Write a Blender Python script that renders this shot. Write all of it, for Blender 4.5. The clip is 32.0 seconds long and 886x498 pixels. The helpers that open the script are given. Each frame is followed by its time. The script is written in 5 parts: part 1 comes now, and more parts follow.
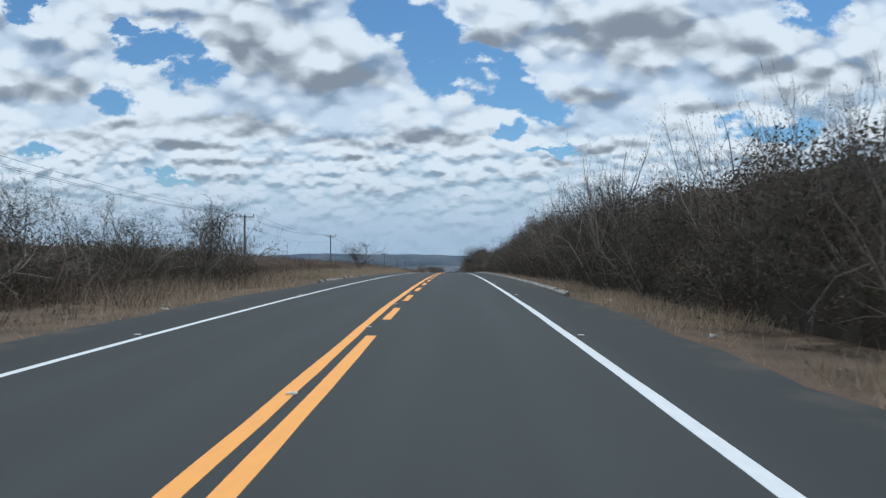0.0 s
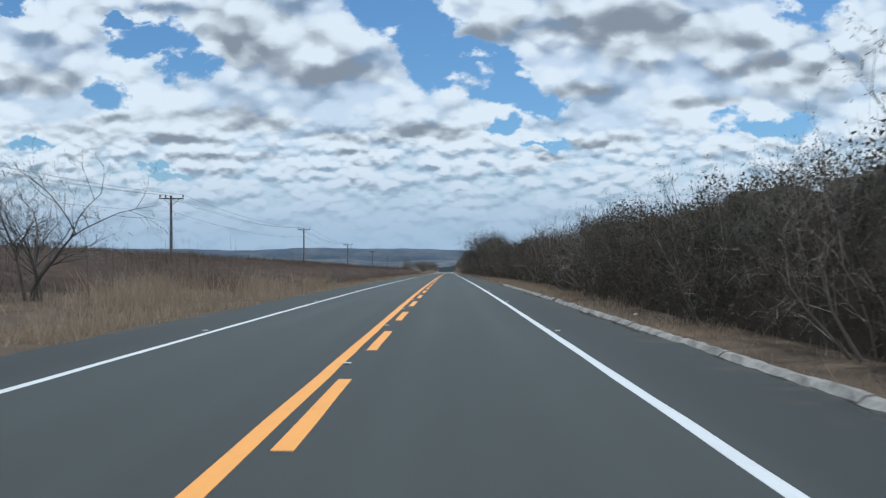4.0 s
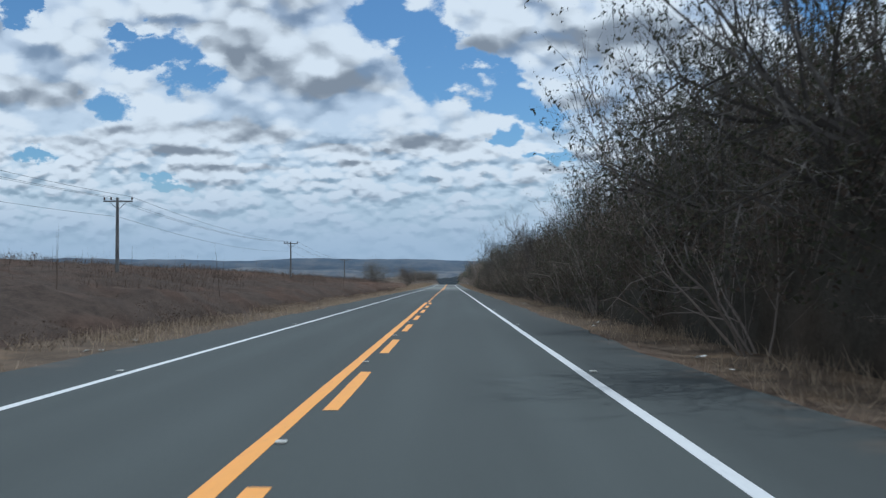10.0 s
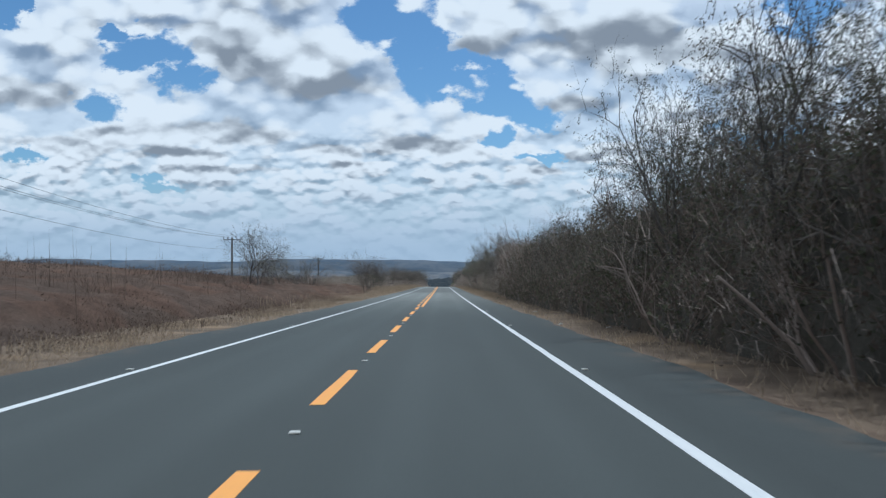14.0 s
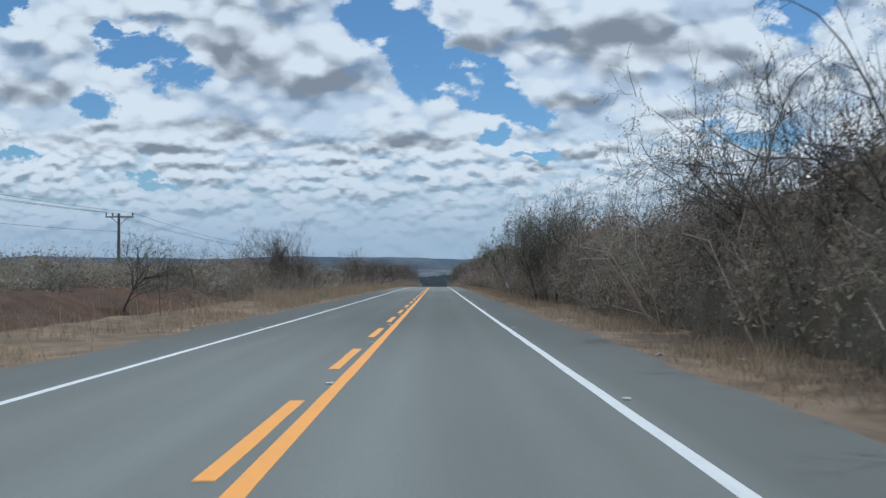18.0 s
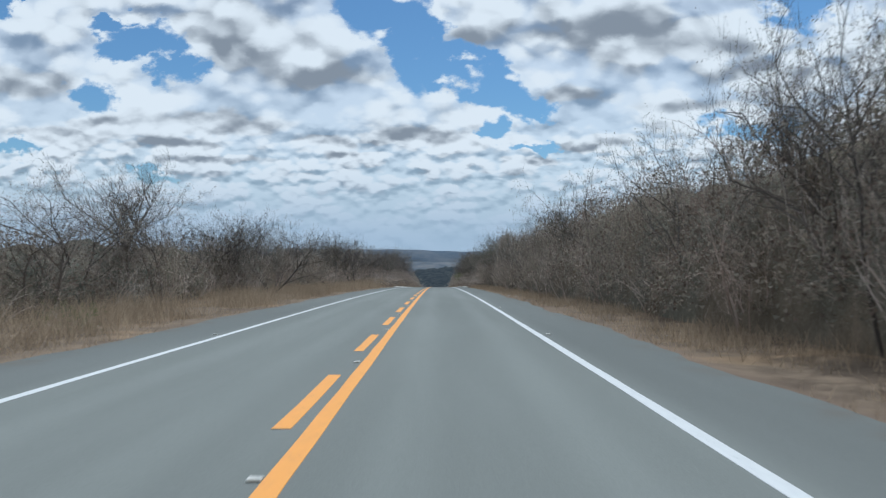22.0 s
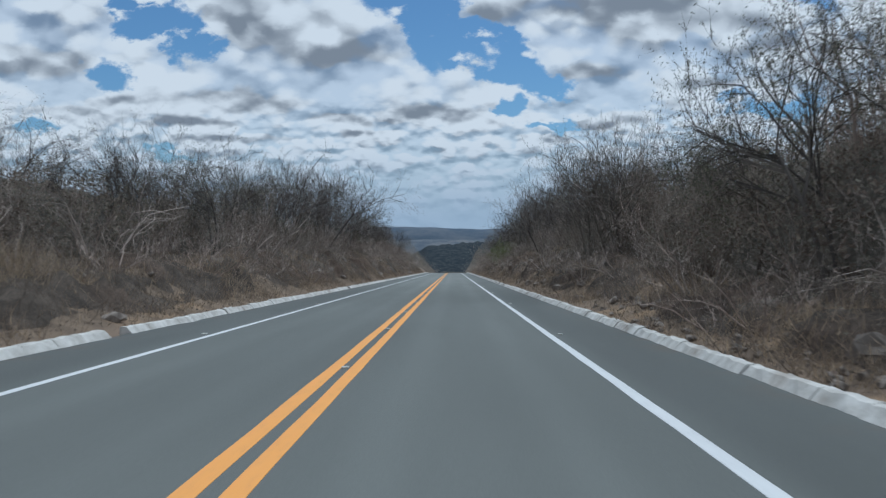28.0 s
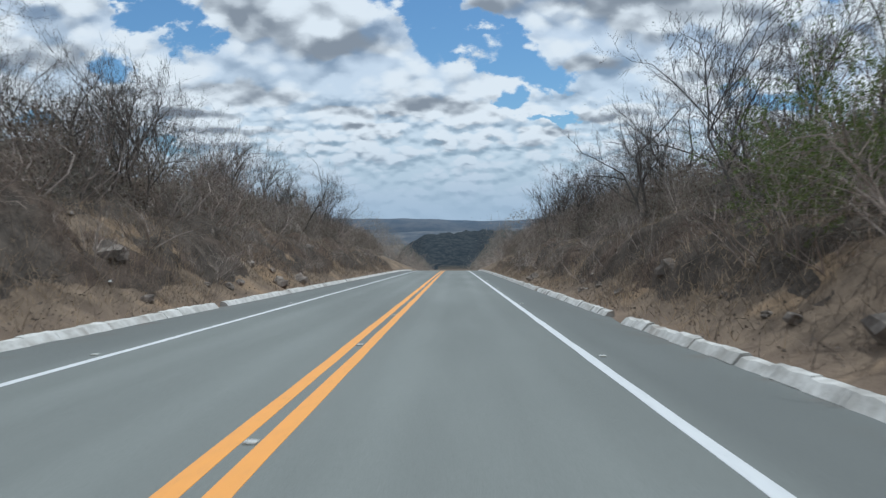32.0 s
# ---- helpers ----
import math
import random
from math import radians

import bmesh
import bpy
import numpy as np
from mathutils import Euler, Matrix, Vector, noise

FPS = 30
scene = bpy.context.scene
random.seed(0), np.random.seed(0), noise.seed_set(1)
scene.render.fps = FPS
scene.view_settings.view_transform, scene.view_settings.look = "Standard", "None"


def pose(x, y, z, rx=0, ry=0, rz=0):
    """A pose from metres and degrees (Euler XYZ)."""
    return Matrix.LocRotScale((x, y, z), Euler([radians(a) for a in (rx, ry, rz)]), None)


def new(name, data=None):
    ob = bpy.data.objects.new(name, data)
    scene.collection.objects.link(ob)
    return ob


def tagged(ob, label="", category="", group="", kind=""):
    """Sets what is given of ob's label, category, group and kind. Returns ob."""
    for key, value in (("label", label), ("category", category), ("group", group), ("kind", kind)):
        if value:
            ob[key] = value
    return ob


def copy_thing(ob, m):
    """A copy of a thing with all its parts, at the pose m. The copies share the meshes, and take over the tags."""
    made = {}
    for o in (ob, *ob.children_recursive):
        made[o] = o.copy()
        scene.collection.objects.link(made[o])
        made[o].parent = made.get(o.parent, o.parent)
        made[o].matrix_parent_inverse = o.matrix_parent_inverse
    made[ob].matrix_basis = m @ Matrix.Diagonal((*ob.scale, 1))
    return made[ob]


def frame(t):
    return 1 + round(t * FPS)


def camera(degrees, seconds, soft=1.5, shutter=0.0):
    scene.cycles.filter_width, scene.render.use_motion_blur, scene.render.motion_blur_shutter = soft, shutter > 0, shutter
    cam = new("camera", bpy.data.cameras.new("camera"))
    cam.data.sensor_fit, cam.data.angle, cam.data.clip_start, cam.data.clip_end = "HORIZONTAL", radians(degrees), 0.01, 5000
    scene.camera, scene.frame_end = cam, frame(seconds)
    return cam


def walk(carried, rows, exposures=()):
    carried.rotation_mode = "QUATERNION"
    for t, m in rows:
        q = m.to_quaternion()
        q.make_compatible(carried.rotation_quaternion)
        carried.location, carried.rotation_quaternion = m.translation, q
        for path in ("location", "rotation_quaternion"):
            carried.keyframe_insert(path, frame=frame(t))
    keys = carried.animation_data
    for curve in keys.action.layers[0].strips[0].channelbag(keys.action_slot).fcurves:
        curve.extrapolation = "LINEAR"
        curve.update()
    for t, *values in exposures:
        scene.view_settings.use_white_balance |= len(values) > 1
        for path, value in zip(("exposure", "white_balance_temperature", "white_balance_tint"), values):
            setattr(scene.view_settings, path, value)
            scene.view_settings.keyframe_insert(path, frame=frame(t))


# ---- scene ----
# ---------------------------------------------------------------- camera
GRADE = [(-60, 0.34), (0, 0.1), (23, -1.0), (46, -1.65), (69, -2.15), (100, -2.6), (138, -3.1), (170, -3.4), (208, -3.3), (250, -3.5), (300, -3.4), (350, -3.6),
         (399, -3.4), (449, -3.25), (487, -3.1), (525, -3.15), (550, -3.3), (575, -3.8), (600, -4.3), (640, -4.9), (676, -5.4), (705, -5.35), (776, -5.35), (860, -5.35), (900, -6.9), (960, -8.0), (1150, -8.0)]
STATIONS = np.arange(-60.0, 1151.0, 1.0)
FALL = np.concatenate([[0.0], np.cumsum(np.interp(STATIONS[:-1] + 0.5, *zip(*GRADE)) / 100)])
FALL = FALL - np.interp(0.0, STATIONS, FALL)
EYE = 1.404


def road_z(y):
    """Height of the road's surface at a station."""
    return np.interp(y, STATIONS, FALL)


# seconds, metres right of the centre line, station, yaw, pitch, roll
PATH = [
    (0.0, 1.58, 0.00, 0.76, 0.07, 0.0), (0.5, 1.56, 11.47, 0.69, 0.04, 0.0), (1.0, 1.55, 22.95, 0.67, 0.01, 0.0), (1.5, 1.50, 34.40, 0.62, -0.06, 0.0),
    (2.0, 1.46, 45.85, 0.51, -0.14, 0.0), (2.5, 1.43, 57.22, 0.50, -0.20, 0.0), (3.0, 1.40, 68.60, 0.45, -0.25, 0.0), (3.5, 1.40, 80.12, 0.38, -0.31, 0.0),
    (5.5, 1.39, 126.29, 0.33, -0.37, 0.0), (6.0, 1.38, 137.85, 0.34, -0.37, 0.0), (6.5, 1.37, 149.53, 0.32, -0.44, 0.0), (7.0, 1.35, 161.22, 0.22, -0.46, 0.0),
    (7.5, 1.36, 172.87, 0.21, -0.47, 0.0), (8.0, 1.38, 184.54, 0.20, -0.49, 0.0), (8.5, 1.42, 196.25, 0.20, -0.60, 0.0), (9.0, 1.46, 207.98, 0.22, -0.49, 0.0),
    (9.5, 1.46, 219.71, 0.45, 0.10, 0.0), (10.0, 1.46, 231.48, 0.51, 0.48, 0.0), (10.5, 1.42, 243.24, 0.63, 0.90, 0.0), (11.0, 1.38, 255.03, 0.63, 1.02, 0.0),
    (11.5, 1.36, 266.70, 0.67, 0.93, 0.0), (12.0, 1.35, 278.42, 0.69, 0.79, 0.0), (12.5, 1.37, 290.20, 0.40, 0.73, 0.0), (13.0, 1.39, 302.02, 0.15, 0.62, 0.0),
    (13.5, 1.39, 313.96, 0.08, 0.65, 0.0), (14.0, 1.39, 325.94, -0.08, 0.57, 0.0), (14.5, 1.39, 338.13, -0.09, 0.55, 0.0), (16.5, 1.39, 387.37, -0.18, 0.43, 0.0),
    (17.0, 1.39, 399.81, -0.39, 0.37, 0.0), (17.5, 1.44, 412.13, -0.38, 0.42, 0.0), (18.0, 1.48, 424.49, -0.41, 0.42, 0.0), (18.5, 1.50, 436.92, -0.58, 0.32, 0.0),
    (19.0, 1.51, 449.38, -0.60, 0.28, 0.0), (19.5, 1.46, 461.89, -0.60, 0.19, 0.0), (20.0, 1.42, 474.42, -0.60, 0.13, 0.0), (20.5, 1.35, 486.97, -0.59, 0.10, 0.0),
    (21.0, 1.29, 499.53, -0.43, -0.04, 0.0), (21.5, 1.27, 512.15, -0.43, -0.11, 0.0), (22.0, 1.24, 524.77, -0.42, -0.12, 0.0), (22.5, 1.24, 537.44, -0.58, -0.19, 0.0),
    (23.0, 1.24, 550.10, -0.53, -0.26, 0.0), (23.5, 1.21, 562.78, -0.53, -0.37, 0.0), (24.0, 1.17, 575.41, -0.35, -0.54, 0.0), (24.5, 1.13, 587.89, -0.23, -0.60, 0.0),
    (25.0, 1.10, 600.37, -0.01, -0.80, 0.0), (25.5, 1.16, 612.86, 0.54, -1.21, 0.0), (27.5, 1.44, 662.81, 0.70, -1.59, 0.0), (28.0, 1.50, 675.30, 0.75, -1.70, 0.0),
    (28.5, 1.54, 687.79, 0.77, -1.72, 0.0), (29.0, 1.58, 700.28, 0.79, -1.75, 0.0), (29.5, 1.63, 712.76, 0.95, -1.85, 0.0), (30.0, 1.68, 725.25, 0.85, -1.87, 0.0),
    (30.5, 1.69, 737.74, 1.00, -2.02, 0.0), (31.0, 1.70, 750.22, 0.90, -2.17, 0.0), (31.5, 1.63, 762.71, 1.03, -2.21, 0.0), (32.0, 1.56, 775.20, 0.86, -2.24, 0.0),
]
cam = camera(59.7, 32.0, soft=1.3, shutter=0.1)
walk(cam, [(t, pose(x, y, float(road_z(y)) + EYE, 90 + pitch, roll, yaw)) for t, x, y, yaw, pitch, roll in PATH],
     exposures=[(t, stops, kelvin, 3.0) for t, stops, kelvin in ((0.0, -0.22, 5450), (2.0, -0.25, 5400), (3.0, -0.22, 5430), (6.0, -0.16, 5330), (7.0, -0.3, 5170), (8.0, -0.4, 5200), (9.0, -0.35, 5280), (11.0, -0.28, 5330), (13.0, -0.2, 5300), (14.5, -0.22, 5350), (17.0, -0.3, 5350), (18.0, -0.32, 5380),
                                                                 (20.0, -0.42, 5350), (21.0, -0.3, 5380), (22.0, -0.22, 5450), (24.0, -0.3, 5420), (25.0, -0.45, 5380), (28.0, -0.46, 5300), (29.0, -0.53, 5280), (30.0, -0.18, 5500), (31.0, -0.05, 5580), (32.0, -0.22, 5520))])

# ---------------------------------------------------------------- world and sun
SUN_ELEVATION, SUN_AZIMUTH = 70.0, 40.0  # degrees; azimuth to the right of straight ahead
sun = new("sun", bpy.data.lights.new("sun", "SUN"))
sun.data.energy, sun.data.angle, sun.data.color = 2.6, radians(0.6), (1.0, 0.95, 0.87)
sun.rotation_euler = (Vector((-math.sin(radians(SUN_AZIMUTH)) * math.cos(radians(SUN_ELEVATION)),
                              -math.cos(radians(SUN_AZIMUTH)) * math.cos(radians(SUN_ELEVATION)),
                              -math.sin(radians(SUN_ELEVATION)))).to_track_quat("-Z", "Y").to_euler())

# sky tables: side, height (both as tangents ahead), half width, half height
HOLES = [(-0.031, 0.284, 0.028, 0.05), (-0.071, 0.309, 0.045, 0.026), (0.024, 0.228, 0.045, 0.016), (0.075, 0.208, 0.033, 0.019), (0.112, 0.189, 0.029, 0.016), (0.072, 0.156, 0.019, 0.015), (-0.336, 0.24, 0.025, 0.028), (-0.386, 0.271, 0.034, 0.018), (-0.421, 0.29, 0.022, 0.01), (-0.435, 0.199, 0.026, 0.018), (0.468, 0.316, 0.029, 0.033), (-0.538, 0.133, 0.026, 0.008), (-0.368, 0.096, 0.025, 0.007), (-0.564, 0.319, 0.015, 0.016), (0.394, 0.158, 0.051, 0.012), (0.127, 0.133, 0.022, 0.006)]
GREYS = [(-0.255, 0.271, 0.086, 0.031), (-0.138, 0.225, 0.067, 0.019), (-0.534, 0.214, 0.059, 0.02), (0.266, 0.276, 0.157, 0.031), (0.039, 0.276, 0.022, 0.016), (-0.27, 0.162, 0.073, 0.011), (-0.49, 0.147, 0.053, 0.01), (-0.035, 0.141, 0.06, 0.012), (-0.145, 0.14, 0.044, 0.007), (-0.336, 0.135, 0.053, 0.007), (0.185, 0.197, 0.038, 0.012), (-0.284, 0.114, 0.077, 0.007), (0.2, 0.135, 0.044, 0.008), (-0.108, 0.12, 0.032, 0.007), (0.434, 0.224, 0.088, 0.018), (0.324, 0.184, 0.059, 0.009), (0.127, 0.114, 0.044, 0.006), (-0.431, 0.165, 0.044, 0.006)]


class Nodes:
    """Short hand for a node tree."""

    def __init__(self, tree):
        self.tree = tree
        tree.nodes.clear()

    def add(self, kind, **sets):
        node = self.tree.nodes.new(kind)
        for key, value in sets.items():
            setattr(node, key, value)
        return node

    def put(self, socket, value):
        if isinstance(value, bpy.types.NodeSocket):
            self.tree.links.new(value, socket)
        elif value is not None:
            socket.default_value = value

    def math(self, op, a, b=None, c=None, clamp=False):
        node = self.add("ShaderNodeMath", operation=op, use_clamp=clamp)
        for socket, value in zip(node.inputs, (a, b, c)):
            self.put(socket, value)
        return node.outputs[0]

    def vec(self, op, a, b=None, c=None, out=0):
        node = self.add("ShaderNodeVectorMath", operation=op)
        for socket, value in zip(node.inputs, (a, b, c)):
            self.put(socket, value)
        return node.outputs[out]

    def scaled(self, v, k):
        node = self.add("ShaderNodeVectorMath", operation="SCALE")
        self.put(node.inputs[0], v)
        self.put(node.inputs["Scale"], k)
        return node.outputs[0]

    def noise(self, v, scale, detail=3.0, rough=0.55, out=0):
        node = self.add("ShaderNodeTexNoise")
        self.put(node.inputs["Vector"], v)
        for key, value in (("Scale", scale), ("Detail", detail), ("Roughness", rough)):
            self.put(node.inputs[key], value)
        return node.outputs[out]

    def step(self, v, low, high, to_low=0.0, to_high=1.0):
        node = self.add("ShaderNodeMapRange", interpolation_type="SMOOTHSTEP")
        for key, value in zip(range(5), (v, low, high, to_low, to_high)):
            self.put(node.inputs[key], value)
        return node.outputs[0]

    def mix(self, k, a, b, blend="MIX"):
        node = self.add("ShaderNodeMix", data_type="RGBA", blend_type=blend)
        self.put(node.inputs[0], k)
        self.put(node.inputs[6], a)
        self.put(node.inputs[7], b)
        return node.outputs[2]

    def xyz(self, x, y, z=0.0):
        node = self.add("ShaderNodeCombineXYZ")
        for socket, value in zip(node.inputs, (x, y, z)):
            self.put(socket, value)
        return node.outputs[0]

    def split(self, v):
        node = self.add("ShaderNodeSeparateXYZ")
        self.put(node.inputs[0], v)
        return node.outputs


def rgb(r, g, b):
    return (r, g, b, 1)


def build_world():
    world = bpy.data.worlds.new("cloudy_sky")
    scene.world = world
    world.use_nodes = True
    n = Nodes(world.node_tree)
    way = n.add("ShaderNodeTexCoord").outputs["Generated"]
    x, y, z = n.split(way)
    ahead = n.math("MAXIMUM", n.math("ABSOLUTE", y), 0.02)
    a, b = n.math("DIVIDE", x, ahead), n.math("DIVIDE", z, ahead)
    behind = n.math("MULTIPLY", n.math("LESS_THAN", y, 0.0), 7.0)
    low = n.math("MAXIMUM", b, 0.0)
    half = (0.5, 0.5, 0.5)
    flat = n.xyz(a, b, behind)
    up_high = n.step(low, 0.09, 0.20)

    def stirred(scale, detail, by, tall=0.7):
        shift = n.scaled(n.vec("SUBTRACT", n.noise(n.vec("MULTIPLY", flat, (1.0, 1.5, 1.0)), scale, detail, 0.58, out=1), half), by)
        return n.vec("ADD", flat, n.vec("MULTIPLY", shift, (1.0, tall, 0.0)))

    def blobs(table, at):
        total = None
        for cx, cy, rx, ry in table:
            off = n.vec("MULTIPLY_ADD", at, (1 / rx, 1 / ry, 1.0), (-cx / rx, -cy / ry, 0.0))
            near = n.math("SUBTRACT", 1.0, n.vec("LENGTH", off, out=1))
            total = near if total is None else n.math("MAXIMUM", total, near)
        return total

    def heads(at, size):
        """Heaped round heads of two sizes over broad banks."""
        total = n.math("MULTIPLY", n.noise(at, 6.0 * size, 3.0, 0.5), 0.9)
        for scale, share in ((11.0, 0.60), (27.0, 0.34)):
            cell = n.add("ShaderNodeTexVoronoi", feature="SMOOTH_F1")
            n.put(cell.inputs["Vector"], at)
            cell.inputs["Scale"].default_value, cell.inputs["Smoothness"].default_value = scale * size, 0.18
            total = n.math("ADD", total, n.math("MULTIPLY", n.math("SUBTRACT", 0.5, cell.outputs["Distance"]), share))
        return total

    def lit(size, squash, lift):
        """Height of the heaps, and how much they thin out upwards, which is where the light falls."""
        at = n.vec("MULTIPLY", stirred(24.0 * size, 4.0, 0.030 / size), (1.0, squash, 1.0))
        here = heads(at, size)
        over = heads(n.vec("ADD", at, (0.0, lift * squash, 0.0)), size)
        return here, n.math("SUBTRACT", here, over)

    big, big_lit = lit(1.0, 1.7, 0.020)
    small, small_lit = lit(2.3, 2.3, 0.0075)
    here = n.math("ADD", n.math("MULTIPLY", big, up_high), n.math("MULTIPLY", small, n.math("SUBTRACT", 1.0, up_high)))
    lift = n.math("ADD", n.math("MULTIPLY", big_lit, up_high), n.math("MULTIPLY", small_lit, n.math("SUBTRACT", 1.0, up_high)))
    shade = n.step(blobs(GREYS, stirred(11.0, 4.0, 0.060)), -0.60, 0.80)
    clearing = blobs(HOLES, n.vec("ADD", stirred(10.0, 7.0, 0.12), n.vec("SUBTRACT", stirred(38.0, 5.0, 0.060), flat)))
    gap = n.step(n.math("SUBTRACT", clearing, n.math("MULTIPLY", n.math("SUBTRACT", here, 0.58), 2.2)), -0.22, 0.40)
    # lit heads, shaded flat undersides
    light = n.math("MULTIPLY_ADD", lift, 2.3, 0.80)
    light = n.math("SUBTRACT", light, n.math("MULTIPLY", shade, 0.58))
    light = n.math("ADD", light, n.math("MULTIPLY", n.step(clearing, -1.3, -0.1), 0.20))
    cloud = n.mix(n.step(light, -0.10, 1.0), rgb(0.31, 0.322, 0.350), rgb(0.95, 0.925, 0.905))
    thin = n.step(n.math("ADD", here, n.math("MULTIPLY", shade, 0.3)), 0.50, 0.30, 0.0, 0.30)
    hole = n.math("MAXIMUM", gap, thin)
    sky = n.add("ShaderNodeTexSky", sky_type="NISHITA", sun_disc=False, sun_elevation=radians(SUN_ELEVATION), sun_rotation=radians(SUN_AZIMUTH),
                air_density=1.0, dust_density=0.6, ozone_density=2.0)
    clear = n.mix(1.0, sky.outputs[0], (0.080, 0.096, 0.104, 1), "MULTIPLY")
    air = n.mix(hole, cloud, clear)
    # thin pale veil low down
    air = n.mix(n.step(low, 0.13, 0.0, 0.0, 0.92), air, (0.46, 0.545, 0.64, 1))
    back = n.add("ShaderNodeBackground")
    n.put(back.inputs[0], air)
    back.inputs[1].default_value = 1.0
    n.tree.links.new(back.outputs[0], n.add("ShaderNodeOutputWorld").inputs[0])


build_world()

# ---------------------------------------------------------------- materials


def material(name, rough=0.9, metal=0.0, spec=0.3):
    m = bpy.data.materials.new(name)
    m.use_nodes = True
    n = Nodes(m.node_tree)
    shader = n.add("ShaderNodeBsdfPrincipled")
    shader.inputs["Roughness"].default_value, shader.inputs["Metallic"].default_value = rough, metal
    shader.inputs["Specular IOR Level"].default_value = spec
    n.tree.links.new(shader.outputs[0], n.add("ShaderNodeOutputMaterial").inputs[0])
    n.shader, n.place = shader, n.add("ShaderNodeTexCoord").outputs["Object"]
    n.colour = lambda value: n.put(shader.inputs["Base Color"], value)
    return m, n


def relief(n, height, strength, distance):
    bump = n.add("ShaderNodeBump")
    bump.inputs["Strength"].default_value, bump.inputs["Distance"].default_value = strength, distance
    n.put(bump.inputs["Height"], height)
    n.tree.links.new(bump.outputs[0], n.shader.inputs["Normal"])


def asphalt_material():
    m, n = material("asphalt", 0.86, spec=0.35)
    x, y, z = n.split(n.place)
    grain = n.noise(n.place, 90.0, 2.0, 0.7)
    patch = n.noise(n.vec("MULTIPLY", n.place, (0.9, 0.07, 1.0)), 1.0, 4.0, 0.6)
    broad = n.noise(n.vec("MULTIPLY", n.place, (0.25, 0.02, 1.0)), 1.0, 2.0)
    # stretch tones along the road, with glare, exposure and cloud shade painted in
    glare_tone = rgb(0.0305, 0.034, 0.034)
    for y0, y1, tone in ((60, 150, 0.062), (190, 300, 0.052), (350, 420, 0.146), (434, 452, 0.104), (500, 530, 0.158), (595, 640, 0.114), (705, 760, 0.165)):
        glare_tone = n.mix(n.step(y, y0, y1), glare_tone, rgb(tone * (0.87 if y0 < 300 else 0.94), tone, tone * (1.0 if y0 < 300 else 0.95)))
    base = n.mix(n.step(patch, 0.3, 0.7, 0.0, 0.35), glare_tone, n.mix(1.0, glare_tone, rgb(1.35, 1.35, 1.35), "MULTIPLY"))
    base = n.mix(n.step(broad, 0.35, 0.65, 0.0, 0.35), base, n.mix(1.0, glare_tone, rgb(0.72, 0.72, 0.72), "MULTIPLY"))
    # wheel tracks polished by traffic, dark shoulders
    track = n.math("ABSOLUTE", n.math("SUBTRACT", n.math("ABSOLUTE", n.math("SUBTRACT", n.math("ABSOLUTE", x), 1.75)), 0.78))
    base = n.mix(n.step(track, 0.45, 0.05, 0.0, 0.30), base, n.mix(1.0, base, rgb(1.3, 1.3, 1.3), "MULTIPLY"))
    side = n.step(n.math("ABSOLUTE", x), 3.5, 4.0, 0.0, 0.55)
    base = n.mix(side, base, n.mix(1.0, base, rgb(0.66, 0.66, 0.68), "MULTIPLY"))
    dust_and_haze = n.math("MULTIPLY", n.step(n.math("ABSOLUTE", x), 4.5, 5.5), n.step(n.noise(n.place, 1.3, 4.0), 0.45, 0.7))
    base = n.mix(n.math("MULTIPLY", dust_and_haze, 0.5), base, rgb(0.11, 0.082, 0.062))
    n.colour(n.mix(n.step(grain, 0.3, 0.75, 0.0, 0.3), base, n.mix(1.0, base, rgb(2.2, 2.2, 2.2), "MULTIPLY")))
    relief(n, grain, 0.35, 0.006)
    return m


def paint_material(name, colour, worn):
    m, n = material(name, 0.7, spec=0.35)
    wear = n.noise(n.vec("MULTIPLY", n.place, (9.0, 2.5, 1.0)), 1.0, 5.0, 0.7)
    grain = n.noise(n.place, 60.0, 2.0)
    base = n.mix(n.step(wear, 0.35, 0.8, 0.0, 0.35), colour, worn)
    base = n.mix(n.step(n.math("MULTIPLY", grain, wear), 0.36, 0.50, 0.0, 0.5), base, rgb(0.14, 0.14, 0.13))
    n.colour(base)
    relief(n, grain, 0.3, 0.004)
    return m


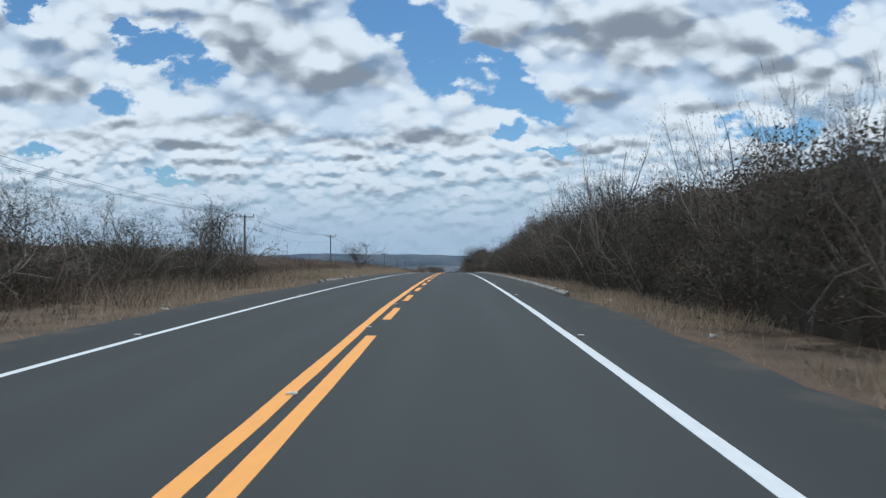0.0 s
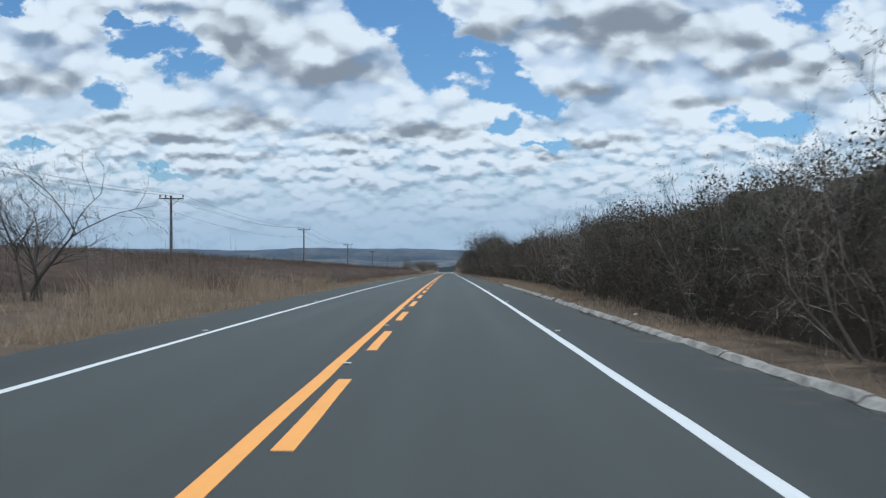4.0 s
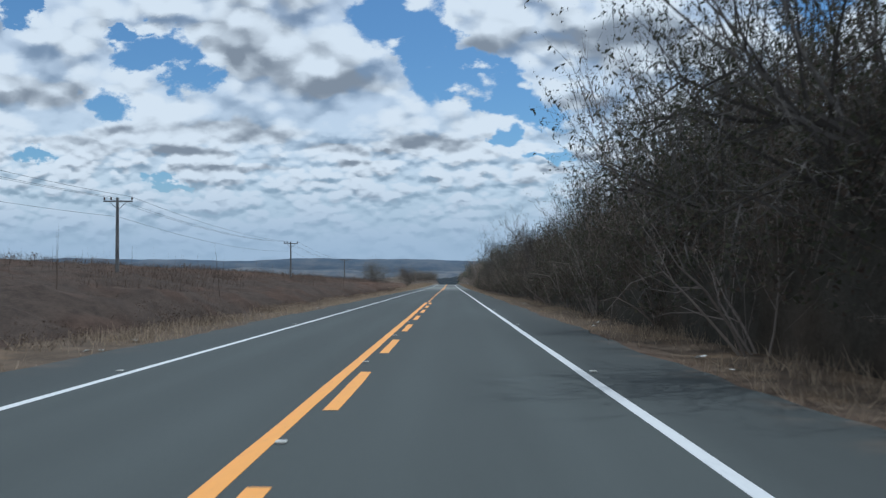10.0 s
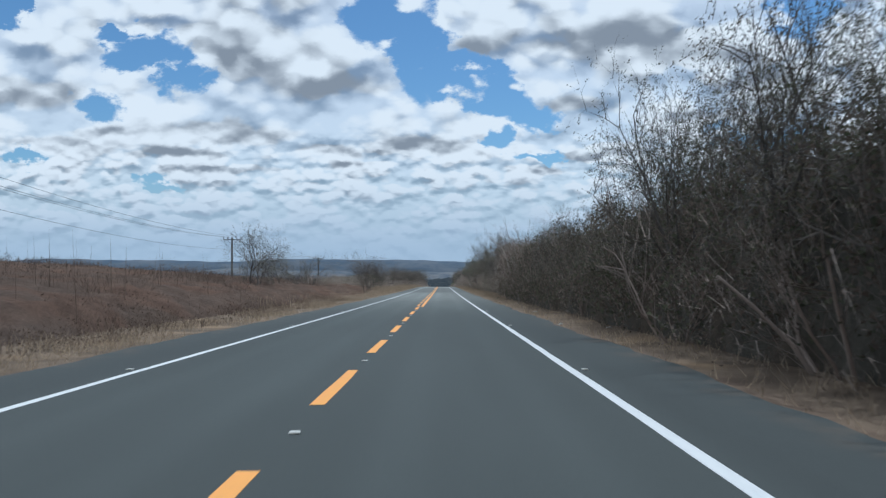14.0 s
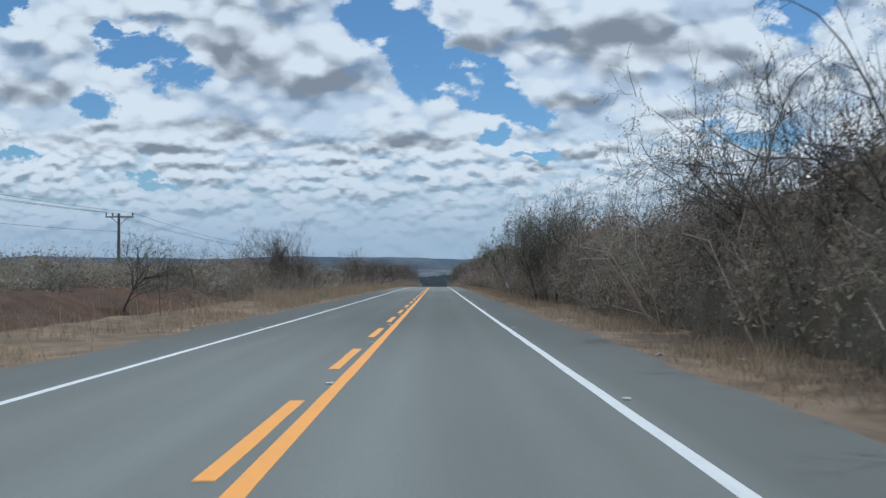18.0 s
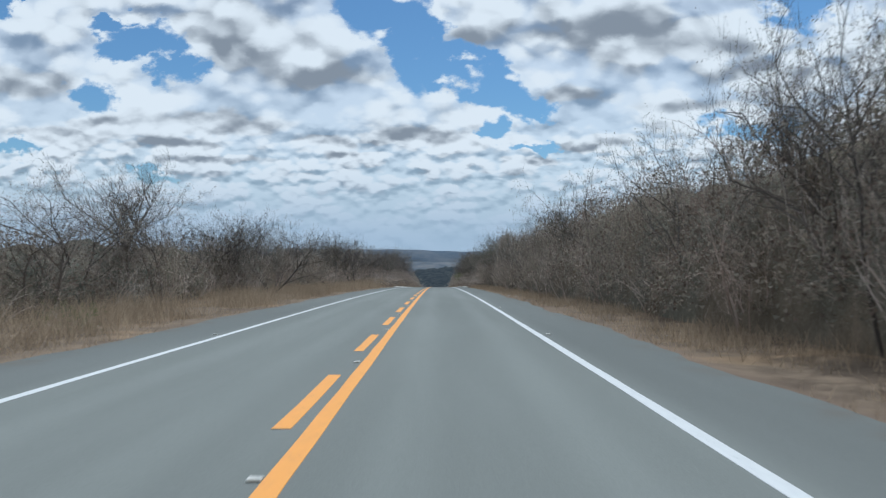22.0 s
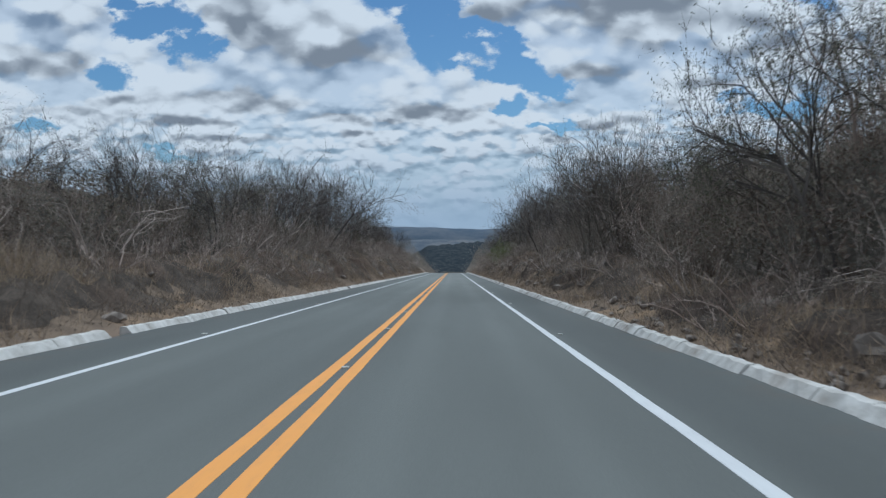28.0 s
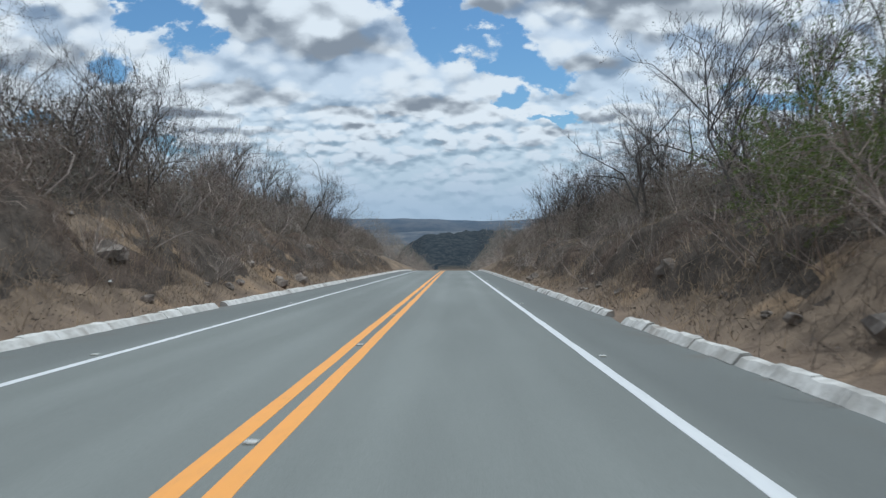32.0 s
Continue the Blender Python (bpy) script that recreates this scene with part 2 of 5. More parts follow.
def ground_material():
    m, n = material("dry_ground", 0.97, spec=0.1)
    x, y, z = n.split(n.place)
    side = n.math("ABSOLUTE", x)
    broad, mid, grain = n.noise(n.place, 0.09, 4.0), n.noise(n.place, 0.9, 5.0, 0.6), n.noise(n.place, 14.0, 4.0, 0.7)
    straw = n.mix(n.step(mid, 0.35, 0.68), rgb(0.088, 0.070, 0.056), rgb(0.18, 0.142, 0.108))
    straw = n.mix(n.step(n.noise(n.place, 0.33, 4.0, 0.6), 0.52, 0.68, 0.0, 0.7), straw, rgb(0.27, 0.195, 0.125))
    scrub = n.mix(n.step(broad, 0.38, 0.62), rgb(0.062, 0.055, 0.042), rgb(0.13, 0.10, 0.07))
    base = n.mix(n.step(side, 12.0, 20.0), straw, scrub)
    # darker early ground; later ground lightened to offset the lower exposure
    base = n.mix(n.step(y, 420.0, 260.0), n.mix(1.0, base, rgb(1.35, 1.30, 1.25), "MULTIPLY"), n.mix(1.0, base, rgb(0.72, 0.68, 0.66), "MULTIPLY"))
    # reddish soil laid bare along the asphalt
    soil = n.math("MULTIPLY", n.step(n.math("ADD", side, n.math("MULTIPLY", mid, 1.8)), 7.5, 6.2), n.step(mid, 0.25, 0.6, 0.35, 1.0))
    base = n.mix(soil, base, n.mix(n.step(y, 260.0, 420.0), rgb(0.105, 0.070, 0.054), rgb(0.215, 0.158, 0.122)))
    # open fields and woods of the valley, haze put into the woods' blue tone
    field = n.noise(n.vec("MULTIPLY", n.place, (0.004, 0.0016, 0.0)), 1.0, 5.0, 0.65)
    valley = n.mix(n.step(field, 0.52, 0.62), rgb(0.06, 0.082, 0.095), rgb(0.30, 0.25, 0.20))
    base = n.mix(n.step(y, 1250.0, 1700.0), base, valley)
    n.colour(n.mix(n.step(grain, 0.35, 0.75, 0.0, 0.45), base, rgb(0.19, 0.15, 0.11)))
    relief(n, n.math("ADD", mid, n.math("MULTIPLY", grain, 0.4)), 0.6, 0.12)
    return m


def plant_material(name, dark, light, third, rough=0.8, spec=0.2, glow_through=0.0, even=False):
    """Leaf, twig or grass colour: varied from plant to plant and from piece to piece."""
    m, n = material(name, rough, spec=spec)
    one = n.add("ShaderNodeObjectInfo").outputs["Random"]
    piece = n.add("ShaderNodeNewGeometry").outputs["Random Per Island"]
    spot = n.noise(n.place, 1.1, 3.0)
    base = n.mix(n.step(n.math("ADD", n.math("MULTIPLY", piece, 0.7), n.math("MULTIPLY", spot, 0.45)), 0.25, 0.95), dark, light)
    base = n.mix(n.step(n.math("ADD", n.math("MULTIPLY", one, 0.75), n.math("MULTIPLY", piece, 0.3)), 0.55, 0.95, 0.0, 0.75), base, third)
    # paler growth further along the road, windscreen haze lightened into its colour
    y = n.split(n.add("ShaderNodeNewGeometry").outputs["Position"])[1]
    dust_and_haze = 1.4
    for y0, y1, tone in ((250, 330, 1.75), (380, 420, 2.7), (640, 720, 2.2)):
        dust_and_haze = n.step(y, y0, y1, dust_and_haze, tone)
    base = base if even else n.scaled(base, dust_and_haze)
    n.colour(base)
    if glow_through:
        out = n.tree.nodes["Material Output"]
        thin = n.add("ShaderNodeBsdfTranslucent")
        n.put(thin.inputs[0], base)
        both = n.add("ShaderNodeMixShader")
        both.inputs[0].default_value = glow_through
        n.tree.links.new(n.shader.outputs[0], both.inputs[1])
        n.tree.links.new(thin.outputs[0], both.inputs[2])
        n.tree.links.new(both.outputs[0], out.inputs[0])
    return m


def canopy_material(name, bands):
    """Close-grown twigs and leaves, in stretches of different growth and tone along the road."""
    m, n = material(name, 1.0, spec=0.05)
    x, y, z = n.split(n.place)
    fine, mid, broad = n.noise(n.place, 11.0, 6.0, 0.8), n.noise(n.place, 1.3, 4.0, 0.6), n.noise(n.place, 0.22, 2.0)
    dark, light = bands[0][1:]
    for (y0, y1), d, l in bands[1:]:
        k = n.step(y, y0, y1)
        dark, light = n.mix(k, dark, d), n.mix(k, light, l)
    base = n.mix(n.step(n.math("ADD", n.math("MULTIPLY", fine, 0.6), n.math("MULTIPLY", mid, 0.5)), 0.38, 0.74), dark, light)
    base = n.mix(n.step(broad, 0.45, 0.62, 0.0, 0.5), base, n.mix(1.0, base, rgb(1.25, 1.0, 0.88), "MULTIPLY"))
    n.colour(base)
    relief(n, n.math("ADD", fine, mid), 0.55, 0.13)
    return m


def mineral_material(name, dark, light, scale, stain=None, rough=0.92):
    m, n = material(name, rough, spec=0.2)
    one = n.add("ShaderNodeObjectInfo").outputs["Random"]
    n.place = n.vec("ADD", n.place, n.scaled(n.add("ShaderNodeObjectInfo").outputs["Location"], 0.9))
    mid, grain = n.noise(n.place, scale, 5.0, 0.65), n.noise(n.place, scale * 9, 3.0, 0.7)
    base = n.mix(n.step(mid, 0.3, 0.7), dark, light)
    if stain:
        base = n.mix(n.step(n.math("ADD", n.noise(n.place, scale * 0.6, 4.0), n.math("MULTIPLY", one, 0.25)), 0.68, 0.95, 0.0, 0.7), base, stain)
    n.colour(base)
    relief(n, n.math("ADD", mid, n.math("MULTIPLY", grain, 0.35)), 0.5, 0.03)
    return m


def distance_material(name, dark, light, scale):
    m, n = material(name, 1.0, spec=0.0)
    n.colour(n.mix(n.step(n.noise(n.vec("MULTIPLY", n.place, (1.0, 1.0, 4.0)), scale, 5.0, 0.65), 0.35, 0.68), dark, light))
    return m


ASPHALT = asphalt_material()
YELLOW = paint_material("yellow_road_paint", rgb(0.80, 0.36, 0.085), rgb(0.62, 0.30, 0.10))
WHITE = paint_material("white_road_paint", rgb(0.64, 0.65, 0.66), rgb(0.45, 0.46, 0.48))
GROUND = ground_material()
BARK = plant_material("grey_brown_bark", rgb(0.074, 0.067, 0.062), rgb(0.165, 0.149, 0.137), rgb(0.165, 0.138, 0.118), 0.95, even=True)
TWIG = plant_material("dry_twigs", rgb(0.105, 0.088, 0.078), rgb(0.22, 0.188, 0.165), rgb(0.17, 0.13, 0.108), 0.95)
LEAF = plant_material("dull_olive_leaves", rgb(0.036, 0.039, 0.027), rgb(0.075, 0.075, 0.050), rgb(0.080, 0.064, 0.048), 0.85, 0.15, 0.45)
RUSSET = plant_material("withered_brown_leaves", rgb(0.050, 0.040, 0.034), rgb(0.100, 0.076, 0.062), rgb(0.078, 0.066, 0.054), 0.85, 0.15, 0.45)
# grey-olive leaf tone, raised to carry the windscreen haze as well
DUSTY_HAZE = plant_material("dusty_grey_olive_leaves", rgb(0.078, 0.076, 0.062), rgb(0.145, 0.134, 0.108), rgb(0.125, 0.106, 0.087), 0.85, 0.15, 0.45)
FRESH = plant_material("green_leaves", rgb(0.085, 0.120, 0.034), rgb(0.19, 0.23, 0.065), rgb(0.13, 0.165, 0.055), 0.6, 0.35, 0.3, even=True)
STRAW = plant_material("dry_grass_blades", rgb(0.26, 0.203, 0.145), rgb(0.53, 0.425, 0.31), rgb(0.43, 0.32, 0.222), 0.85, 0.2, 0.45, even=True)
SCRUB = plant_material("brown_scrub_stems", rgb(0.105, 0.080, 0.066), rgb(0.175, 0.132, 0.104), rgb(0.135, 0.10, 0.08), 0.9, 0.15, 0.25, even=True)
# brush core; its later, paler stretches have veiling haze put into the colour
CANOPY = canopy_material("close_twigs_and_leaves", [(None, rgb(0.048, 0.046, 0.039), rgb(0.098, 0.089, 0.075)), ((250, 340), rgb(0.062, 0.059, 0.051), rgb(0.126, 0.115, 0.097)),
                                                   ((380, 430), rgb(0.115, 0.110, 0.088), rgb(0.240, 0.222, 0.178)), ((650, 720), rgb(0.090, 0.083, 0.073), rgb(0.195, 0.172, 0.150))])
# left-hand core: grey-green, and darkened to offset the sun falling on it
CANOPY_LEFT = canopy_material("close_grey_green_thorn", [(None, rgb(0.090, 0.092, 0.077), rgb(0.195, 0.186, 0.154)), ((640, 700), rgb(0.085, 0.078, 0.070), rgb(0.185, 0.165, 0.142))])
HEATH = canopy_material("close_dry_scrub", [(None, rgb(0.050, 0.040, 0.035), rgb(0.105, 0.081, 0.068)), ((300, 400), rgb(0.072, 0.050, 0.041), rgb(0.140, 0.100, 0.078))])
BRUSH = plant_material("grey_brown_brush", rgb(0.125, 0.107, 0.092), rgb(0.27, 0.228, 0.194), rgb(0.20, 0.158, 0.126), 0.9, 0.15, 0.3, even=True)
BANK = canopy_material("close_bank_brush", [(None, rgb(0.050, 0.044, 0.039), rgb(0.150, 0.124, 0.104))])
KERB = mineral_material("whitewashed_concrete", rgb(0.40, 0.385, 0.36), rgb(0.66, 0.65, 0.625), 2.2, rgb(0.20, 0.155, 0.12))
DUSTY_KERB = mineral_material("dusty_concrete", rgb(0.17, 0.16, 0.145), rgb(0.36, 0.345, 0.32), 2.5, rgb(0.17, 0.13, 0.10))
CONCRETE = mineral_material("pole_concrete", rgb(0.13, 0.13, 0.13), rgb(0.22, 0.22, 0.215), 2.0)
STEEL = mineral_material("galvanised_steel", rgb(0.10, 0.105, 0.11), rgb(0.17, 0.175, 0.18), 6.0, rough=0.6)
GLAZE = mineral_material("brown_porcelain", rgb(0.06, 0.04, 0.035), rgb(0.10, 0.07, 0.06), 5.0, rough=0.35)
STONE = mineral_material("weathered_rock", rgb(0.105, 0.090, 0.080), rgb(0.31, 0.27, 0.235), 1.6, rgb(0.17, 0.10, 0.07))
SAND = mineral_material("reddish_sand", rgb(0.085, 0.063, 0.052), rgb(0.14, 0.098, 0.078), 1.8, rgb(0.07, 0.065, 0.06))
LITTER = mineral_material("pale_litter", rgb(0.45, 0.45, 0.44), rgb(0.78, 0.78, 0.77), 5.0, rgb(0.3, 0.25, 0.2), 0.7)
STUD = mineral_material("stud_body", rgb(0.42, 0.42, 0.40), rgb(0.68, 0.67, 0.64), 20.0, rough=0.5)
LENS = mineral_material("stud_reflector", rgb(0.55, 0.50, 0.42), rgb(0.75, 0.72, 0.66), 20.0, rough=0.25)
# distance haze is mixed into the bluish base colours of these hills
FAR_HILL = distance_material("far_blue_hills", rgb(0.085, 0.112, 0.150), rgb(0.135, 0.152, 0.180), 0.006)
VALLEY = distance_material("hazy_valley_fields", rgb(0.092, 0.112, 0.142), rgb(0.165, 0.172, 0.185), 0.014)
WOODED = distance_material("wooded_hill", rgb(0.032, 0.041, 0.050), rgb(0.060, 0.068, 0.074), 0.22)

# ---------------------------------------------------------------- helpers for meshes


def mesh_of(name, verts, faces, mat, smooth=False):
    me = bpy.data.meshes.new(name)
    me.from_pydata([tuple(v) for v in verts] if not isinstance(verts, np.ndarray) else verts.tolist(), [], faces if isinstance(faces, list) else faces.tolist())
    if mat:
        me.materials.append(mat)
    if smooth:
        me.polygons.foreach_set("use_smooth", [True] * len(me.polygons))
    me.update()
    return me


def part(name, bm, mat, parent, label=""):
    """Links a bmesh, or a mesh, as one object under a thing or a part."""
    if isinstance(bm, bmesh.types.BMesh):
        me = bpy.data.meshes.new(name)
        bm.to_mesh(me)
        bm.free()
        me.materials.append(mat)
    else:
        me = bm
    ob = new(name, me)
    ob.parent = parent
    if label:
        ob["label"] = label
    return ob


def box(bm, cx, cy, cz, sx, sy, sz, bevel=0.0):
    made = bmesh.ops.create_cube(bm, size=1.0, matrix=Matrix.Translation((cx, cy, cz)) @ Matrix.Diagonal((sx, sy, sz, 1)))
    if bevel:
        edges = list({e for v in made["verts"] for e in v.link_edges})
        bmesh.ops.bevel(bm, geom=edges, offset=bevel, segments=1, affect="EDGES", clamp_overlap=True)


def smooth01(v, low, high):
    k = np.clip((np.asarray(v, float) - low) / (high - low), 0, 1)
    return k * k * (3 - 2 * k)


# ---------------------------------------------------------------- ground
BANK_LEFT = [(-60, 0.0), (560, 0.0), (600, 0.15), (640, 0.5), (670, 1.2), (700, 1.7), (730, 2.6), (760, 3.2), (800, 3.6), (850, 3.4), (930, 2.0), (1000, 0.5), (1150, 0.0)]
BANK_RIGHT = [(-60, 0.0), (600, 0.1), (640, 0.4), (680, 0.9), (705, 1.4), (730, 2.8), (760, 3.3), (800, 3.3), (850, 3.2), (930, 2.0), (1000, 0.5), (1150, 0.0)]


def lumps(x, y):
    """Gentle unevenness, in metres."""
    return 0.5 * np.sin(0.9 * x + 0.31 * y) * np.sin(0.23 * x - 0.57 * y + 1.3) + 0.3 * np.sin(1.9 * x + 1.1 * y + 0.5) * np.sin(0.8 * y - 1.4 * x)


def ground_z(x, y):
    """Height of the ground beside the road."""
    x, y = np.asarray(x, float), np.asarray(y, float)
    side = np.abs(x)
    bank = np.where(x < 0, np.interp(y, *zip(*BANK_LEFT)), np.interp(y, *zip(*BANK_RIGHT)))
    z = road_z(y) - 0.06 - 0.10 * smooth01(side, 5.3, 6.2) * (1 - smooth01(bank, 0.2, 1.0))
    z = z + bank * (0.78 * smooth01(side, 5.4, 9.8) + 0.40 * smooth01(side, 8.6, 22.0))
    z = z + lumps(x, y) * (0.10 * smooth01(side, 5.6, 7.5) + 0.40 * smooth01(side, 6.0, 7.6) * np.clip(bank, 0, 1))
    # the open land beside the first stretch lies a little higher than the road
    z = z + np.where(x < 0, 1.0, 0.4) * 0.078 * np.clip(side - 8.0, 0, 90.0) * smooth01(y, 60, 140) * (1 - smooth01(y, 430, 520))
    # the ridge falls away on both sides, and the road comes down into a broad valley
    z = z - 0.085 * np.clip(side - 110.0, 0, 900.0) * smooth01(side, 110, 260)
    low = -112.0 + 3.0 * np.sin(x * 0.004) * np.sin(y * 0.003)
    k = smooth01(y, 1120, 2100)
    z = np.maximum(z, low) * (1 - k) + low * k
    return z


def build_ground():
    xs = np.concatenate([-np.geomspace(3600, 46, 16), np.arange(-40, -16, 3.0), np.arange(-15, -5.0, 0.7), [-4.5, 0.0, 4.5],
                         np.arange(5.3, 15.1, 0.7), np.arange(16, 41, 3.0), np.geomspace(46, 3600, 16)])
    ys = np.concatenate([[-400.0, -200.0, -100.0], np.arange(-60, 60, 3.0), np.arange(60, 600, 3.0), np.arange(600, 900, 1.4), np.arange(900, 1150, 5.0), np.geomspace(1160, 4950, 26)])
    gx, gy = np.meshgrid(xs, ys)
    gz = ground_z(gx, gy)
    verts = np.stack([gx, gy, gz], -1).reshape(-1, 3)
    w = len(xs)
    i = (np.arange(len(ys) - 1)[:, None] * w + np.arange(w - 1)[None]).ravel()
    faces = np.stack([i, i + 1, i + 1 + w, i + w], -1)
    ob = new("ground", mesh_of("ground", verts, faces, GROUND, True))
    tagged(ob, "dry reddish soil and straw-coloured ground beside the road", "ground", kind="structure")


build_ground()

# ---------------------------------------------------------------- road
EDGE = 5.4


def road_edge(y, sign):
    return sign * (EDGE + 0.10 * np.sin(0.37 * y + sign) + 0.07 * np.sin(1.13 * y + 2 * sign) + 0.05 * np.sin(2.9 * y))


def build_road():
    ys = np.concatenate([np.arange(-60, 1100, 1.0), [1100.0, 1140.0]])
    cols = [-1.0, -0.62, -0.3, 0.0, 0.3, 0.62, 1.0]
    verts, w = [], len(cols) + 2
    for y in ys:
        l, r, z = road_edge(y, -1), road_edge(y, 1), float(road_z(y))
        verts.append((l - 0.06, y, z - 0.16))
        for c in cols:
            verts.append((-l * c if c < 0 else r * c, y, z) if 0 < abs(c) < 1 else ((l if c < 0 else r if c > 0 else 0.0), y, z))
        verts.append((r + 0.06, y, z - 0.16))
    for k, c in enumerate(cols):
        if -1 < c < 0:
            for row in range(len(ys)):
                x, y, z = verts[row * w + 1 + k]
                verts[row * w + 1 + k] = (-abs(x), y, z)
    i = (np.arange(len(ys) - 1)[:, None] * w + np.arange(w - 1)[None]).ravel()
    ob = new("road", mesh_of("road", verts, np.stack([i, i + 1, i + 1 + w, i + w], -1), ASPHALT))
    tagged(ob, "grey asphalt two-lane road with paved shoulders", "road", kind="structure")
    return ob


build_road()


def strip(name, x, start, end, width, mat, parent, seed=0):
    """A painted line on the asphalt, 5 mm proud, with slightly uneven edges."""
    rnd = random.Random(seed * 7919 + int(start * 10))
    count = max(2, int(math.ceil((end - start) / 1.3)) + 1)
    verts, faces = [], []
    for k in range(count):
        y = start + (end - start) * k / (count - 1)
        z = float(road_z(y))
        x1 = x + (0.11 * (1 - float(smooth01(y, 5, 22))) if abs(x) < 1 else 0.0)
        l, r = x1 - width / 2 + rnd.uniform(-0.008, 0.008), x1 + width / 2 + rnd.uniform(-0.008, 0.008)
        verts += [(l, y, z + 0.001), (l + 0.004, y, z + 0.005), (r - 0.004, y, z + 0.005), (r, y, z + 0.001)]
        if k:
            a = 4 * (k - 1)
            faces += [(a, a + 1, a + 5, a + 4), (a + 1, a + 2, a + 6, a + 5), (a + 2, a + 3, a + 7, a + 6)]
    return part(name, mesh_of(name, verts, faces, mat), mat, parent)


PERIOD, DASH = 6.785, 3.62
PHASE = 12.84  # station of one dash's far end
PAIR = 0.155   # each line of a pair stands this far from the centre


def marking(name, label):
    return tagged(new(name), label, "road marking", kind="structure")


def build_markings():
    left, right = marking("edge_line_left", "solid white edge line painted on the asphalt"), marking("edge_line_right", "solid white edge line painted on the asphalt")
    centre = marking("centre_line", "yellow double centre line, partly dashed")
    strip("stripe", -3.5, -60, 1090, 0.13, WHITE, left, 1)
    strip("stripe", 3.5, -60, 1090, 0.15, WHITE, right, 2)
    width = 0.175
    strip("stripe", -PAIR, -60, 284.5, width, YELLOW, centre, 3)
    strip("stripe", PAIR, -60, PHASE, width, YELLOW, centre, 4)
    strip("stripe", PAIR, 374, 1090, width, YELLOW, centre, 5)
    strip("stripe", -PAIR, 652, 1090, width, YELLOW, centre, 6)
    for k in range(1, 96):
        far = PHASE + k * PERIOD
        if far > 652:
            break
        x = PAIR if far < 286 else -0.055 if far < 374 else -PAIR
        strip("dash", x, far - DASH, far, width, YELLOW, centre, 10 + k)


build_markings()


def build_studs():
    bm = bmesh.new()
    box(bm, 0, 0, 0.0105, 0.105, 0.10, 0.021, 0.008)
    first = tagged(new("road_stud"), "small raised white reflector stud on the asphalt", "road stud", "studs along the road")
    part("body", bm, STUD, first)
    for sign in (-1, 1):
        bm = bmesh.new()
        box(bm, 0, sign * 0.047, 0.0125, 0.075, 0.010, 0.011)
        part("reflector", bm, LENS, first)
    places = [(0.0, PHASE - DASH - 1.7 + k * PERIOD) for k in range(0, 126)]
    for k in range(0, 64):
        y = 148.6 - 10 * 2 * PERIOD + k * 2 * PERIOD
        places += [(-3.72, y), (3.72, y)]
    rnd = random.Random(5)
    for k, (x, y) in enumerate(places):
        m = pose(x + rnd.uniform(-0.02, 0.02), y, float(road_z(y)), -1.9, 0, rnd.uniform(-4, 4))
        if k:
            copy_thing(first, m)
        else:
            first.matrix_basis = m


build_studs()

# ---------------------------------------------------------------- distance


def ridge(name, label, y0, depth, x0, x1, top, foot, mat, step, seed, rough):
    """A long hill with a rounded, uneven crest."""
    xs = np.arange(x0, x1 + step, step)
    rows = np.linspace(-1, 1, 9)
    rnd = np.random.RandomState(seed)
    shape = sum(np.sin(xs * rnd.uniform(0.6, 1.4) * f + rnd.uniform(0, 6)) * a for f, a in rough)
    fade = np.clip(np.minimum(xs - x0, x1 - xs) / (0.22 * (x1 - x0)), 0, 1)
    fade = fade * fade * (3 - 2 * fade)
    verts = []
    for r in rows:
        for x, s, k in zip(xs, shape, fade):
            h = (1 - r * r) ** 0.8
            verts.append((x, y0 + r * depth + 0.1 * depth * math.sin(x / step * 0.37), foot + (top - foot + s) * k * h))
    w = len(xs)
    i = (np.arange(len(rows) - 1)[:, None] * w + np.arange(w - 1)[None]).ravel()
    ob = new(name, mesh_of(name, verts, np.stack([i, i + 1, i + 1 + w, i + w], -1), mat, True))
    return tagged(ob, label, "hills", kind="structure")


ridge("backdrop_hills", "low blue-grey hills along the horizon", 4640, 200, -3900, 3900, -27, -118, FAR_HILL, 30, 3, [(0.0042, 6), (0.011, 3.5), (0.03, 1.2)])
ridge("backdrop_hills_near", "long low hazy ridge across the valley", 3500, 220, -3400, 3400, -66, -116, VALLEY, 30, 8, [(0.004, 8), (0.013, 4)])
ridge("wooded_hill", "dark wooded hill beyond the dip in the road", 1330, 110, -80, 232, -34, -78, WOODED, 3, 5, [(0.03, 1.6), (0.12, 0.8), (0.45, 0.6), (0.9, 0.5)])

# ---------------------------------------------------------------- power line
POLES = [(96.2, 7.3), (163.8, 8.1), (230.5, 8.7), (291.5, 8.0), (357.2, 8.0), (421.2, 7.1), (487.6, 6.8)]
POLE_X = -24.5


